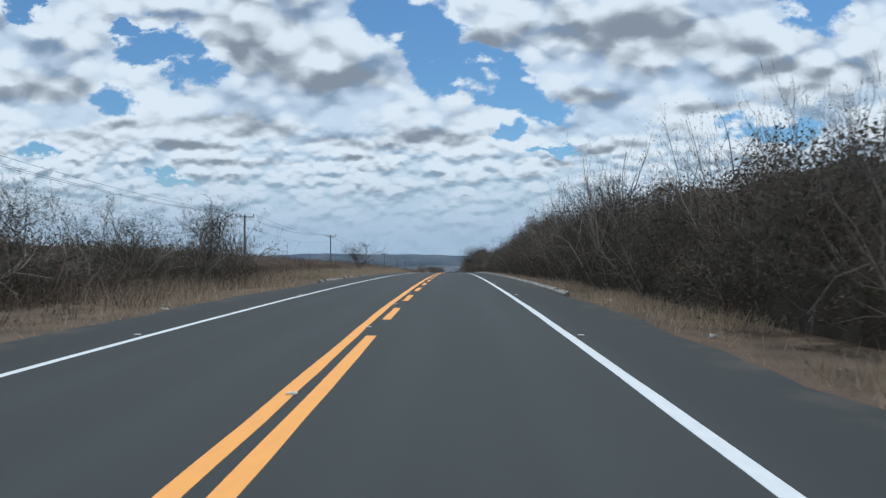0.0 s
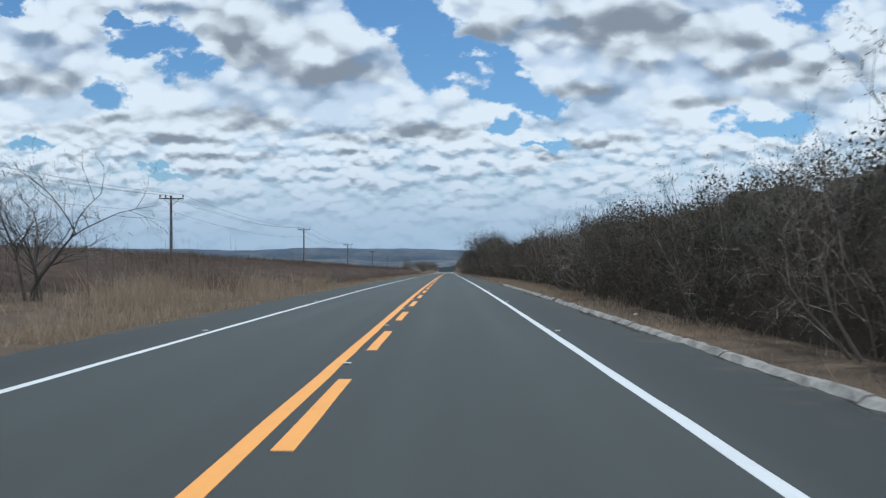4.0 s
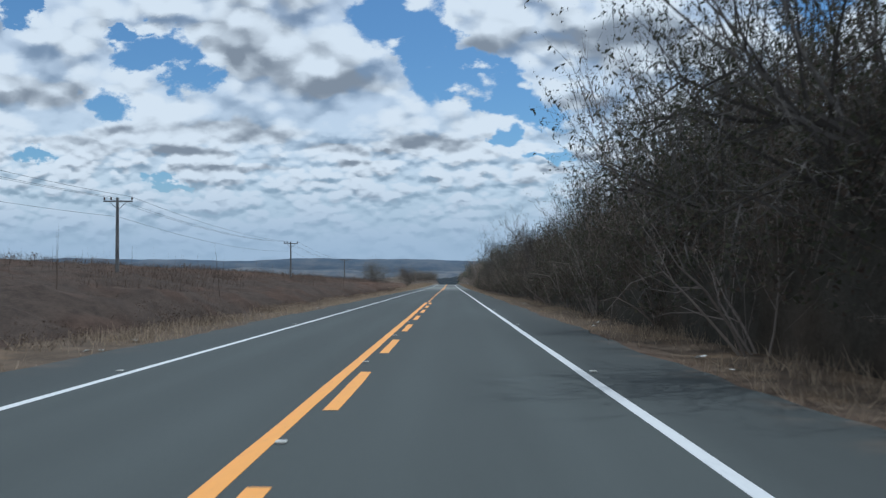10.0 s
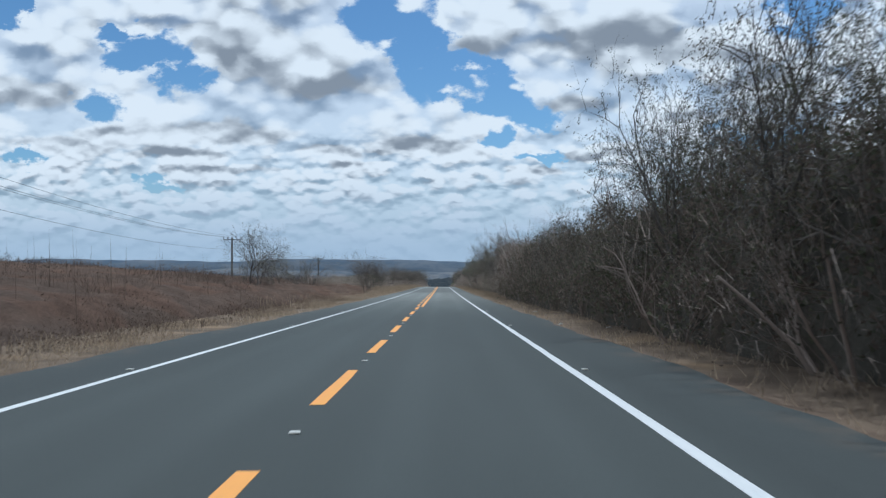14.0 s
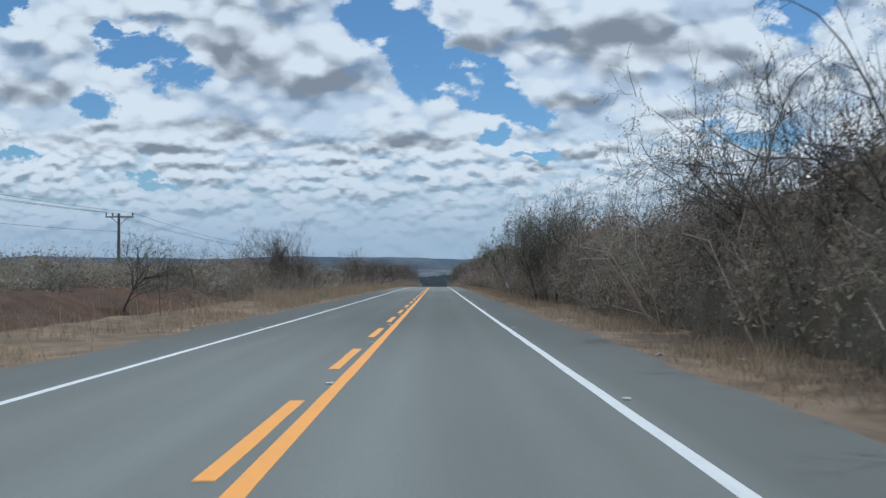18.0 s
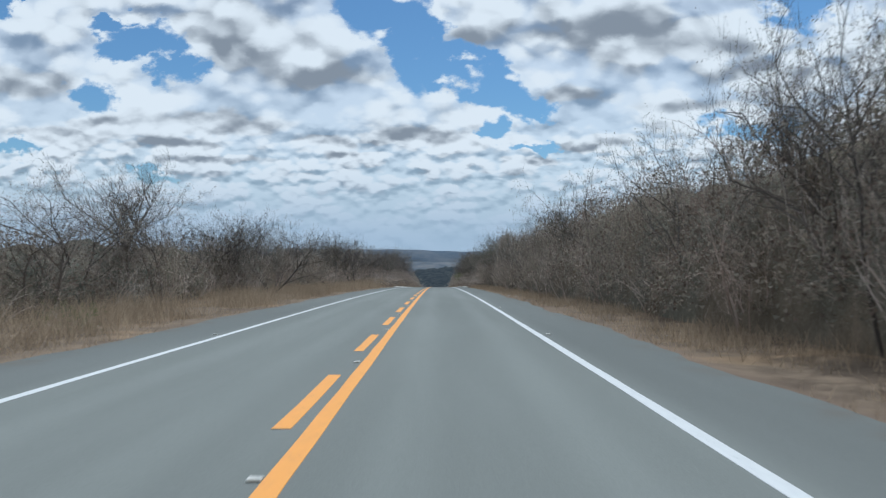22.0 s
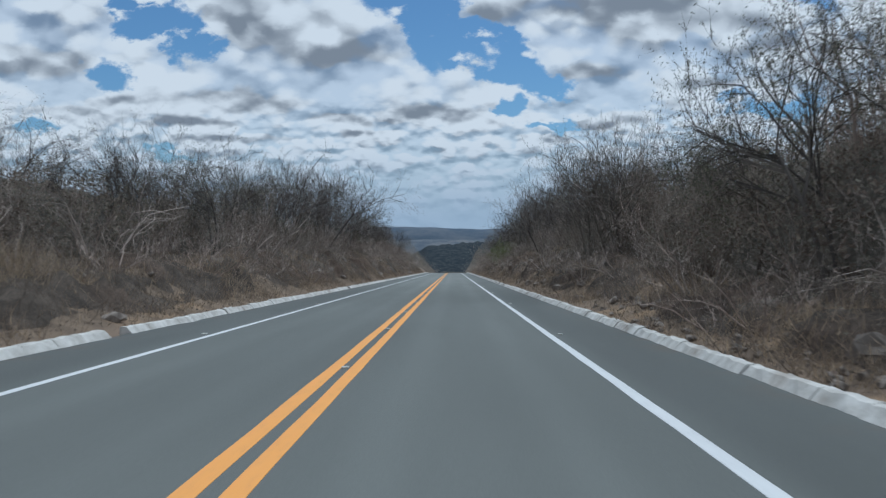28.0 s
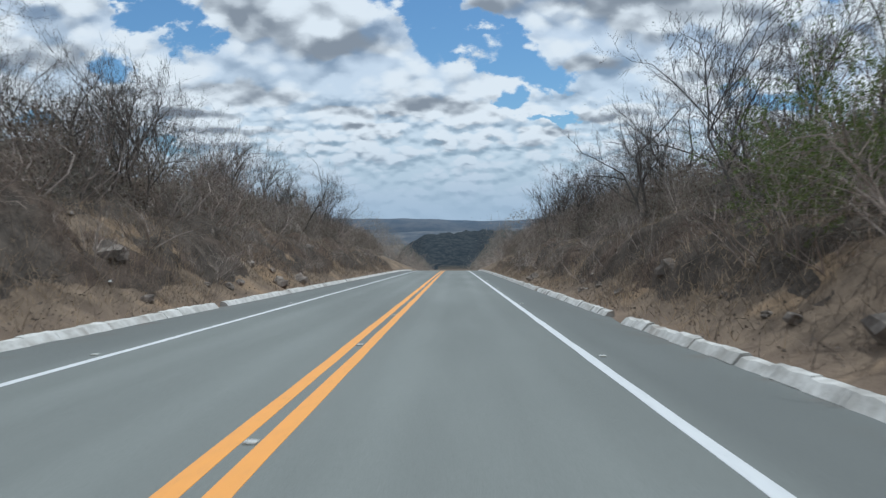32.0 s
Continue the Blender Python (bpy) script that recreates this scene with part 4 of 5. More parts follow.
def plant_left():
    # scattered trees in the first stretch
    for x, y, h, kind, spread in ((-11.4, 23.2, 4.4, "leafy", 1.0), (-11.8, 31.0, 4.6, "leafy", 1.0), (-11.2, 38.0, 4.8, "leafy", 1.0), (-11.4, 46.0, 5.4, "bare", 1.1), (-14.0, 15.0, 4.6, "leafy", 1.0), (-12.6, 19.0, 2.6, "bush", 1.0), (-12.4, 27.0, 2.4, "bush", 1.1), (-12.6, 34.5, 2.6, "bush", 1.0), (-12.2, 42.0, 2.4, "bush", 1.1), (-13.4, 30.0, 3.0, "bush", 1.0), (-13.8, 38.0, 3.0, "bush", 1.0),
                                  (-13.0, 118.3, 5.7, "umbrella", 1.05), (-30.0, 112.0, 3.6, "bare", 1.2), (-42.0, 128.0, 3.6, "bare", 1.2),
                                  (-14.8, 392.5, 6.8, "dusty", 1.05), (-15.6, 396.5, 5.4, "dusty", 1.1), (-14.4, 402.0, 5.2, "dusty", 1.1), (-13.6, 408.0, 4.4, "dusty", 1.2), (-14.6, 417.5, 5.4, "umbrella", 1.0), (-9.4, 436.4, 6.9, "bare", 0.95),
                                  (-11.0, 455.0, 3.6, "leafy", 0.9), (-13.0, 470.0, 4.0, "leafy", 0.9), (-13.0, 503.0, 8.2, "bare", 1.0), (-12.0, 562.0, 7.6, "bare", 0.95),
                                  (-11.0, 581.0, 6.2, "dusty", 1.3), (-12.4, 576.0, 5.2, "dusty", 1.2), (-12.2, 588.0, 5.0, "umbrella", 1.2), (-11.8, 709.0, 7.0, "bare", 0.8), (-12.2, 716.0, 7.6, "bare", 0.8), (-12.6, 722.0, 8.0, "dusty", 0.7), (-11.8, 728.0, 7.6, "bare", 0.8), (-12.4, 735.0, 8.0, "bare", 0.8), (-12.8, 742.0, 8.0, "umbrella", 0.8), (-10.2, 629.0, 6.8, "bare", 1.3), (-12.4, 636.0, 7.2, "bare", 1.2), (-12.0, 770.0, 10.2, "umbrella", 0.85), (-12.0, 805.0, 7.6, "bare", 1.15)):
        put(kind, x, y, h, spread)
    # round dark bushes beside the first stretch
    for x, y, h, w in ((-11.4, 46.0, 4.6, 0.62), (-11.9, 44.0, 3.4, 0.8), (-11.3, 37.6, 4.2, 0.7), (-11.8, 31.0, 4.3, 0.75), (-12.2, 33.5, 3.2, 0.9), (-11.4, 23.5, 4.2, 0.8), (-11.8, 20.5, 3.4, 0.9), (-10.8, 16.5, 3.0, 0.9), (-13.0, 26.5, 3.4, 0.9), (-11.6, 12.5, 2.8, 0.9), (-10.9, 27.5, 2.2, 1.0)):
        put(rnd.choice(["bush", "rust"]), x, y, h, w)
    put("bare", -12.8, 118.6, 5.2, 1.0)
    put("umbrella", -9.6, 436.8, 6.4, 0.9)
    put("bare", -13.6, 497.0, 7.4, 1.05)
    put("umbrella", -11.6, 509.0, 4.6, 1.1)
    put("bare", -12.4, 505.0, 6.4, 1.1)
    put("bare", -13.0, 489.0, 5.4, 0.6, turn=90, tilt=24)
    y = 408.0
    while y < 1120:
        top = float(np.interp(y, *zip(*LEFT_TOPS))) if y > 480 else 2.6
        x = -10.8 + rnd.uniform(-1.2, 0.8) - (3.6 if y < 480 else 1.8 if y < 700 else 0.0)
        h = top - float(ground_z(x, y) - road_z(y))
        put(rnd.choice(["twiggy", "grey", "twiggy", "bush"]) if y < 860 else "low", x, y, min(h * rnd.uniform(0.55, 0.8), 3.2 if y < 610 else 4.2) if y > 480 else rnd.uniform(2.0, 2.9), rnd.uniform(0.8, 1.0))
        y += rnd.uniform(4.4, 5.6) if y < 860 else 9.0
    y = 484.0
    while y < 1120:
        top = float(np.interp(y, *zip(*LEFT_TOPS)))
        x = -12.0 + rnd.uniform(-2.0, 1.0) - (1.2 if y < 700 else 0.0)
        h = top - float(ground_z(x, y) - road_z(y))
        put(rnd.choice(["umbrella", "dusty", "umbrella", "bare", "bare"]) if y < 880 else "low", x, y, h * rnd.uniform(0.95, 1.15), rnd.uniform(0.9, 1.25))
        y += rnd.uniform(5.0, 6.8) if 540 < y < 660 else rnd.uniform(7.5, 10.5) if y < 610 else rnd.uniform(5.0, 7.0) if y < 860 else 11.0
    y = 640.0
    while y < 870:
        top = float(np.interp(y, *zip(*LEFT_TOPS)))
        x = -rnd.uniform(13.5, 17.0)
        put(rnd.choice(["bare", "umbrella", "whip", "bare"]), x, y, (top - float(ground_z(x, y) - road_z(y))) * rnd.uniform(0.9, 1.1), rnd.uniform(0.7, 0.95))
        y += rnd.uniform(4.0, 6.0)


plant_left()
# single plants that stand out
for x, y, h in ((8.6, 787.0, 3.4), (8.3, 790.0, 3.0), (9.3, 789.0, 4.0), (9.0, 792.5, 3.6), (8.8, 785.0, 2.4)):
    put("green", x, y, h, 0.8)
put("green", 9.0, 512.5, 2.0, 0.9)
put("bare", 9.0, 716.5, 8.6, 1.0)
put("tufted", 9.0, 502.5, 8.2, 0.95)
for x, y, h in ((-8.6, 55.0, 1.1), (-8.2, 62.0, 0.9), (-9.5, 84.0, 1.2), (-7.4, 148.5, 0.9), (8.4, 158.0, 1.2), (8.0, 92.0, 0.8), (-8.0, 535.0, 1.1), (-8.3, 545.0, 1.0), (-7.6, 486.0, 0.7)):
    put("green", x, y, h, 1.1)


# ---------------------------------------------------------------- grass, scrub and thicket


def scatter(count, y0, y1, x0, x1, seed, clump=0.0):
    """Random places on the ground, gathered in clumps where wanted."""
    r = np.random.RandomState(seed)
    y, x = r.uniform(y0, y1, count), r.uniform(x0, x1, count)
    if clump:
        keep = (np.sin(x * 0.9 + 0.35 * y) + np.sin(0.61 * y - 0.5 * x + 1.0) + np.sin(1.7 * y + 0.8 * x) * 0.6) * 0.35 + r.uniform(-0.5, 0.5, count) > clump - 0.5
        x, y = x[keep], y[keep]
    return x, y, r


def blades(x, y, r, low, high, width, lean, bottom=0.0):
    """One tapered blade or stem at each place."""
    n = len(x)
    z = ground_z(x, y) - 0.03 + bottom
    h = r.uniform(low, high, n) if not isinstance(high, np.ndarray) else high * r.uniform(0.55, 1.1, n)
    a, w = r.uniform(0, 2 * np.pi, n), width * r.uniform(0.6, 1.4, n)
    tx, ty = r.normal(0, lean, n) * h, r.normal(0, lean, n) * h
    p0 = np.stack([x - np.cos(a) * w, y - np.sin(a) * w, z], -1)
    p1 = np.stack([x + np.cos(a) * w, y + np.sin(a) * w, z], -1)
    p2 = np.stack([x + tx, y + ty, z + h], -1)
    return np.stack([p0, p1, p2], 1).reshape(-1, 3)


def flakes(x, y, z, r, size):
    """One small leaf at each place, turned at random."""
    n = len(x)
    d, u = r.normal(0, 1, (n, 3)), r.normal(0, 1, (n, 3))
    d /= np.linalg.norm(d, axis=1, keepdims=True)
    u = np.cross(d, u)
    u /= np.linalg.norm(u, axis=1, keepdims=True)
    s = (size * r.uniform(0.6, 1.4, n))[:, None]
    p = np.stack([x, y, z], -1)
    return np.stack([p, p + d * s * 0.8 + u * s * 0.42, p + d * s - u * s * 0.42], 1).reshape(-1, 3)


def stuff(name, label, category, verts, corners, mat):
    faces = np.arange(len(verts)).reshape(-1, corners)
    ob = new(name, mesh_of(name, verts, faces, mat))
    return tagged(ob, label, category, kind="stuff")


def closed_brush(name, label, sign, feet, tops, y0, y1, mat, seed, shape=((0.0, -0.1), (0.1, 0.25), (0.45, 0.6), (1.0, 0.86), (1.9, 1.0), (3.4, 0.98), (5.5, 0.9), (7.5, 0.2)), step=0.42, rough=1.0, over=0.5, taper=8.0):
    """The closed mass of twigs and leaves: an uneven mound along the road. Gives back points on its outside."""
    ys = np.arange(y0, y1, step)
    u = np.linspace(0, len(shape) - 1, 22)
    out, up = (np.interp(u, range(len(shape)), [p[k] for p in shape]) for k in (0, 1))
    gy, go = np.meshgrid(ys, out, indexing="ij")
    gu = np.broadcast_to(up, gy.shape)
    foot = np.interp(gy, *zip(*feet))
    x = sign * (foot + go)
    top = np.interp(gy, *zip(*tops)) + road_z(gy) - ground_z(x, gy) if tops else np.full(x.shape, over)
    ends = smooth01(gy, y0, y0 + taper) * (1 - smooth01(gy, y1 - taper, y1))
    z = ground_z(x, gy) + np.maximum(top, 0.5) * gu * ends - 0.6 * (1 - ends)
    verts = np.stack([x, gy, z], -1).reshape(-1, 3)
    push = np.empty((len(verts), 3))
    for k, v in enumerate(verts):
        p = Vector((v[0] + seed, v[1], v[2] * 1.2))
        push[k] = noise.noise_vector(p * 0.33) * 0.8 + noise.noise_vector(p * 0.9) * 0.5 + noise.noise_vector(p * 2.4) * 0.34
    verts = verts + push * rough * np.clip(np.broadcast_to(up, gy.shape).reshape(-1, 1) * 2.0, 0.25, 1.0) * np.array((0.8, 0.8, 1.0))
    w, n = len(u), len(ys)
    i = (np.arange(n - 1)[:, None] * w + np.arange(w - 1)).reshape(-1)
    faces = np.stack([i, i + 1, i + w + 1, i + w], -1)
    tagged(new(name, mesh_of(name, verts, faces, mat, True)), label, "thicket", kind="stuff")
    seen = np.tile(np.arange(w) < 17, n)
    return verts[seen], np.tile(up, n)[seen]


def build_grass():
    made = []
    # straw along both verges, in tufts
    for x0, x1, count, seed in ((-8.6, -5.65, 62000, 1), (5.65, 8.4, 80000, 2)):
        x, y, r = scatter(count, -10, 860, x0, x1, seed, 0.42)
        made.append(blades(x, y, r, 0.10, 0.38, 0.008, 0.5))
    # taller tufts
    for x0, x1, y0, y1, count, seed, tall in ((-14, -6.4, 20, 150, 34000, 3, 0.95), (-13, -7.4, 118, 150, 9000, 12, 1.5), (-8.6, -6.2, 150, 400, 14000, 13, 0.45), (-12, -7.0, 370, 470, 9000, 4, 0.9), (-12.5, -6.8, 470, 660, 80000, 5, 1.05), (-14, -6.6, 640, 800, 16000, 6, 0.8), (-13, -8.0, 640, 700, 26000, 61, 1.15), (6.2, 8.0, -10, 45, 7000, 62, 0.5), (6.3, 8.2, 130, 185, 6000, 63, 0.5), (-7.6, -5.9, 60, 150, 9000, 64, 0.5),
                                             (6.5, 8.8, 405, 660, 40000, 7, 0.5), (6.9, 8.7, 120, 300, 9000, 14, 0.5), (-8.6, -6.4, 130, 480, 16000, 15, 0.4), (7.0, 12.0, 650, 830, 18000, 8, 0.7), (6.4, 8.2, 140, 175, 3000, 9, 0.55)):
        x, y, r = scatter(count, y0, y1, x0, x1, seed, 0.5)
        made.append(blades(x, y, r, 0.25, tall, 0.009, 0.34))
    stuff("dry_grass", "straw-coloured dry grass in ragged tufts on the verge", "grass", np.concatenate(made), 3, STRAW)


def build_scrub():
    made, leaves = [], []
    for x0, x1, y0, y1, count, seed, tall, wide in ((-13, -7.2, 130, 400, 60000, 21, 1.15, 0.010), (-22, -10, 130, 430, 44000, 22, 2.0, 0.02), (-24, -13, 40, 140, 12000, 26, 1.6, 0.02), (-60, -20, 30, 520, 26000, 23, 2.1, 0.05),
                                                   (-14, -7.5, -10, 60, 12000, 24, 1.6, 0.015), (-26, -11, 400, 500, 14000, 25, 2.1, 0.02)):
        x, y, r = scatter(count, y0, y1, x0, x1, seed, 0.3)
        rise = tall * (0.25 + 0.75 * smooth01(-x, -x1, -x1 + 5.0)) * (0.85 + 0.25 * np.sin(0.21 * y + 0.4 * x) * np.sin(0.077 * y))
        made.append(blades(x, y, r, 0, rise, wide, 0.38))
        pick = r.uniform(0, 1, len(x)) < 0.8
        xs, ys = x[pick], y[pick]
        leaves.append(flakes(xs + r.normal(0, 0.1, len(xs)), ys + r.normal(0, 0.1, len(xs)), ground_z(xs, ys) + rise[pick] * r.uniform(0.3, 0.9, len(xs)), r, 0.06 if wide < 0.045 else 0.16))
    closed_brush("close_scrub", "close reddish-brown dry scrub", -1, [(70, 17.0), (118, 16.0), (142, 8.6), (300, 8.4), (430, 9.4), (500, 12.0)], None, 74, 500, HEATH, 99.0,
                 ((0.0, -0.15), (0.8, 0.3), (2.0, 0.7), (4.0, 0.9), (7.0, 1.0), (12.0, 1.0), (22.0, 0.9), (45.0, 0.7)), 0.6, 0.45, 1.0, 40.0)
    # tall dead seed stalks
    x, y, r = scatter(420, 60, 470, -26, -9.5, 27)
    made.append(blades(x, y, r, 2.4, 3.6, 0.022, 0.05))
    stuff("dry_scrub", "waist-high reddish-brown dry scrub beside the road", "scrub", np.concatenate(made), 3, SCRUB)
    stuff("scrub_leaves", "withered brown leaves on the dry scrub", "scrub", np.concatenate(leaves), 3, SCRUB)


def sprigs(p, r, low, high, width):
    """Thin twigs that stick out of the brush."""
    n = len(p)
    d = np.stack([r.normal(0, 0.7, n), r.normal(0, 0.7, n), np.abs(r.normal(0.7, 0.6, n))], -1)
    d *= (r.uniform(low, high, n) / np.linalg.norm(d, axis=1))[:, None]
    a = r.uniform(0, 2 * np.pi, n)
    side = np.stack([np.cos(a), np.sin(a), 0 * a], -1) * width * r.uniform(0.6, 1.4, n)[:, None]
    return p + d, np.stack([p - side - d * 0.3, p + side - d * 0.3, p + d], 1).reshape(-1, 3)


def crowns(sign, feet, tops, y0, y1, r):
    """Round heads of the bushes that make up a thicket: low in front, high behind."""
    made = []
    for out, share, gap, wide in ((0.5, 0.46, 1.5, 0.85), (1.25, 0.74, 1.6, 1.05), (2.2, 0.93, 1.7, 1.3), (3.5, 1.0, 2.4, 1.6)):
        y = np.arange(y0, y1, gap)
        y = y + r.uniform(-0.6, 0.6, len(y))
        x = sign * (np.interp(y, *zip(*feet)) + out + r.normal(0, 0.3, len(y)))
        z = ground_z(x, y)
        h = np.maximum(np.interp(y, *zip(*tops)) + road_z(y) - z, 0.8) * share * r.uniform(0.78, 1.12, len(y))
        tall = np.minimum(h * 0.52, wide * r.uniform(1.1, 1.7, len(y)))
        w = wide * r.uniform(0.75, 1.25, len(y))
        made.append(np.stack([x, y, z + h - tall, w, w * r.uniform(0.9, 1.25, len(y)), tall], -1))
    return np.concatenate(made)


def outside(heads, sign, count, r):
    """Points in the leafy outer layer of the heads, and the way outwards at each."""
    area = heads[:, 3] * heads[:, 5]
    k = r.choice(len(heads), count, p=area / area.sum())
    d = r.normal(0, 1, (count, 3))
    d /= np.linalg.norm(d, axis=1, keepdims=True)
    d[:, 0] = np.where(sign * d[:, 0] > 0.35, -d[:, 0], d[:, 0])
    d[:, 1] = np.where(d[:, 1] > 0.55, -d[:, 1], d[:, 1])
    d[:, 2] = np.where(d[:, 2] < -0.6, -d[:, 2], d[:, 2])
    lump = 1 + 0.15 * np.sin(5.0 * d[:, 0] + k) * np.sin(5.0 * d[:, 2] + 2.0 * k) + 0.08 * np.sin(9.0 * d[:, 1] + 3.0 * k)
    p = heads[k, :3] + heads[k, 3:] * d * (lump * r.uniform(0.70, 1.06, count))[:, None]
    keep = p[:, 2] > ground_z(p[:, 0], p[:, 1]) + 0.1
    return p[keep], d[keep]


def build_thicket():
    """The bushes grown into one another along the road: a mound toned as their shadowy inside, leaves and twigs
    outside.
    """
    stems, leaves, brown, pale = [], [], [], []
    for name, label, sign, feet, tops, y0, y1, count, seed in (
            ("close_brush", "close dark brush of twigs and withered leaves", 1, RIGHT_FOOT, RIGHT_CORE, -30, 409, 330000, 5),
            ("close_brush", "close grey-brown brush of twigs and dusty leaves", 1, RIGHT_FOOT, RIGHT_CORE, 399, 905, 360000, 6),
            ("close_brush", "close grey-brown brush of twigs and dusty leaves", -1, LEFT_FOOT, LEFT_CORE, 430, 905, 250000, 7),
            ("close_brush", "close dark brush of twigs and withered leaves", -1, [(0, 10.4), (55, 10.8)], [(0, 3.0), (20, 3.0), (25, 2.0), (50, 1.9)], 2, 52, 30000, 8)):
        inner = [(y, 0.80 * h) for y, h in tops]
        closed_brush(name, label, sign, [(y, x + 0.75) for y, x in feet], inner, y0, y1, CANOPY if sign > 0 or y1 < 100 else CANOPY_LEFT, seed * 13.0, step=0.8, rough=0.6)
        r = np.random.RandomState(seed)
        heads = crowns(sign, feet, tops, y0, y1, r)
        p, d = outside(heads, sign, count, r)
        kind = r.uniform(0, 1, len(p)) < (0.5 if y0 < 100 else 0.7 if sign > 0 else 0.6)
        kind = kind ^ (np.sin(0.31 * p[:, 1] + sign) + np.sin(0.83 * p[:, 1]) > 1.1)
        leaf = flakes(*p.T, r, 0.105).reshape(-1, 3, 3)
        (leaves if y0 < 100 else pale).append(leaf[kind].reshape(-1, 3))
        brown.append(leaf[~kind].reshape(-1, 3))
        # twigs, longest on the heads' upper sides, with small leaves towards their ends
        q, d = outside(heads, sign, count // 4, r)
        up = smooth01(d[:, 2], 0.1, 0.8)
        way = d + r.normal(0, 0.45, d.shape) + np.array((0, 0, 0.5))
        way *= (r.uniform(0.25, 0.55, len(q)) + 0.75 * up * r.uniform(0, 1, len(q)) ** 2)[:, None] / np.linalg.norm(way, axis=1, keepdims=True)
        a = r.uniform(0, 2 * np.pi, len(q))
        side = np.stack([np.cos(a), np.sin(a), 0 * a], -1) * 0.007
        stems.append(np.stack([q - side - way * 0.4, q + side - way * 0.4, q + way], 1).reshape(-1, 3))
        long = up > 0.35
        q, way = np.repeat(q[long], 2, 0), np.repeat(way[long], 2, 0)
        tip = q + way * r.uniform(0.3, 1.0, len(q))[:, None] + r.normal(0, 0.025, q.shape)
        brown.append(flakes(*tip.T, r, 0.052))
    # far down the road
    for sign, table, y0, y1, count, seed, inner in ((1, RIGHT_TOPS, 880, 1160, 12000, 33, 8.0), (-1, LEFT_TOPS, 880, 1160, 12000, 34, 8.5), (1, RIGHT_TOPS, 1145, 1190, 9000, 36, -7.0)):
        x, y, r = scatter(count, y0, y1, inner, inner + (4.5 if inner > 0 else 16.0), seed)
        x = sign * x
        top = np.interp(y, *zip(*table)) + road_z(y) - ground_z(x, y) if inner > 0 else np.full(len(x), 4.5)
        rise = np.maximum(top, 0.8) * (0.52 + 0.42 * smooth01(np.abs(x), inner - 0.3, inner + 2.2))
        pale.append(flakes(x, y, ground_z(x, y) + rise * r.uniform(0.02, 1.0, len(x)) ** 0.62, r, 0.15))
    stuff("thicket_stems", "tangle of grey-brown stems in the roadside thicket", "thicket", np.concatenate(stems), 3, TWIG)
    stuff("thicket_leaves", "dull olive leaves of the roadside thicket", "thicket", np.concatenate(leaves), 3, LEAF)
    stuff("thicket_dry_leaves", "withered brown leaves of the roadside thicket", "thicket", np.concatenate(brown), 3, RUSSET)
    stuff("thicket_dusty_leaves", "dusty grey-olive leaves and twigs of the thicket", "thicket", np.concatenate(pale), 3, DUSTY_HAZE)


def build_bank_cover():
    """Dry brush, straw and fallen leaves on the slopes of the cutting."""
    stems, straw, litter = [], [], []
    for sign, seed in ((1, 41), (-1, 42)):
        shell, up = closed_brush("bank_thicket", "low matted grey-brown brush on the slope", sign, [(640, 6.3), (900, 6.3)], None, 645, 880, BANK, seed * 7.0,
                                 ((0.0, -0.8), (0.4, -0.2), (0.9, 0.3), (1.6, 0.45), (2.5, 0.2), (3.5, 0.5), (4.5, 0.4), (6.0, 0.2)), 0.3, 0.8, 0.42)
        r = np.random.RandomState(seed)
        spot = shell[r.choice(len(shell), 90000)] + r.normal(0, 0.12, (90000, 3)) * (1, 1, 0.3)
        tuft = np.sin(0.9 * spot[:, 0] + 0.35 * spot[:, 1]) + np.sin(0.61 * spot[:, 1] - 0.5 * spot[:, 0]) + r.normal(0, 0.5, len(spot)) > 0.75
        stems.append(sprigs(spot[~tuft], r, 0.12, 0.55, 0.007)[1])
        straw.append(sprigs(spot[tuft], r, 0.15, 0.5, 0.010)[1])
        x, y, r = scatter(30000, 640, 870, 5.8, 12.5, seed, 0.4)
        stems.append(blades(sign * x, y, r, 0.12, 0.6, 0.010, 0.9))
        x, y, r = scatter(30000, 640, 870, 5.9, 12.0, seed + 4, 0.5)
        straw.append(blades(sign * x, y, r, 0.12, 0.5, 0.012, 0.45))
        x, y, r = scatter(40000, 640, 870, 5.8, 13.0, seed + 8, 0.2)
        x = sign * x
        litter.append(flakes(x, y, ground_z(x, y) + r.uniform(0.0, 0.3, len(x)), r, 0.06))
    stuff("bank_brush", "tangled dry brush on the slopes of the cutting", "brush", np.concatenate(stems), 3, BRUSH)
    stuff("bank_grass", "straw-coloured grass on the slopes of the cutting", "grass", np.concatenate(straw), 3, STRAW)
    stuff("bank_leaves", "fallen withered leaves on the slopes of the cutting", "leaves", np.concatenate(litter), 3, BRUSH)


build_bank_cover()
r_bank = random.Random(77)
for k in range(190):
    side = 1 if k % 2 else -1
    put("low", side * r_bank.uniform(6.9, 9.8), 645 + 1.15 * k + r_bank.uniform(-1, 1), r_bank.uniform(1.0, 2.5), r_bank.uniform(1.0, 1.5))
build_grass()
build_scrub()
build_thicket()

# ---------------------------------------------------------------- kerbs, stones and litter


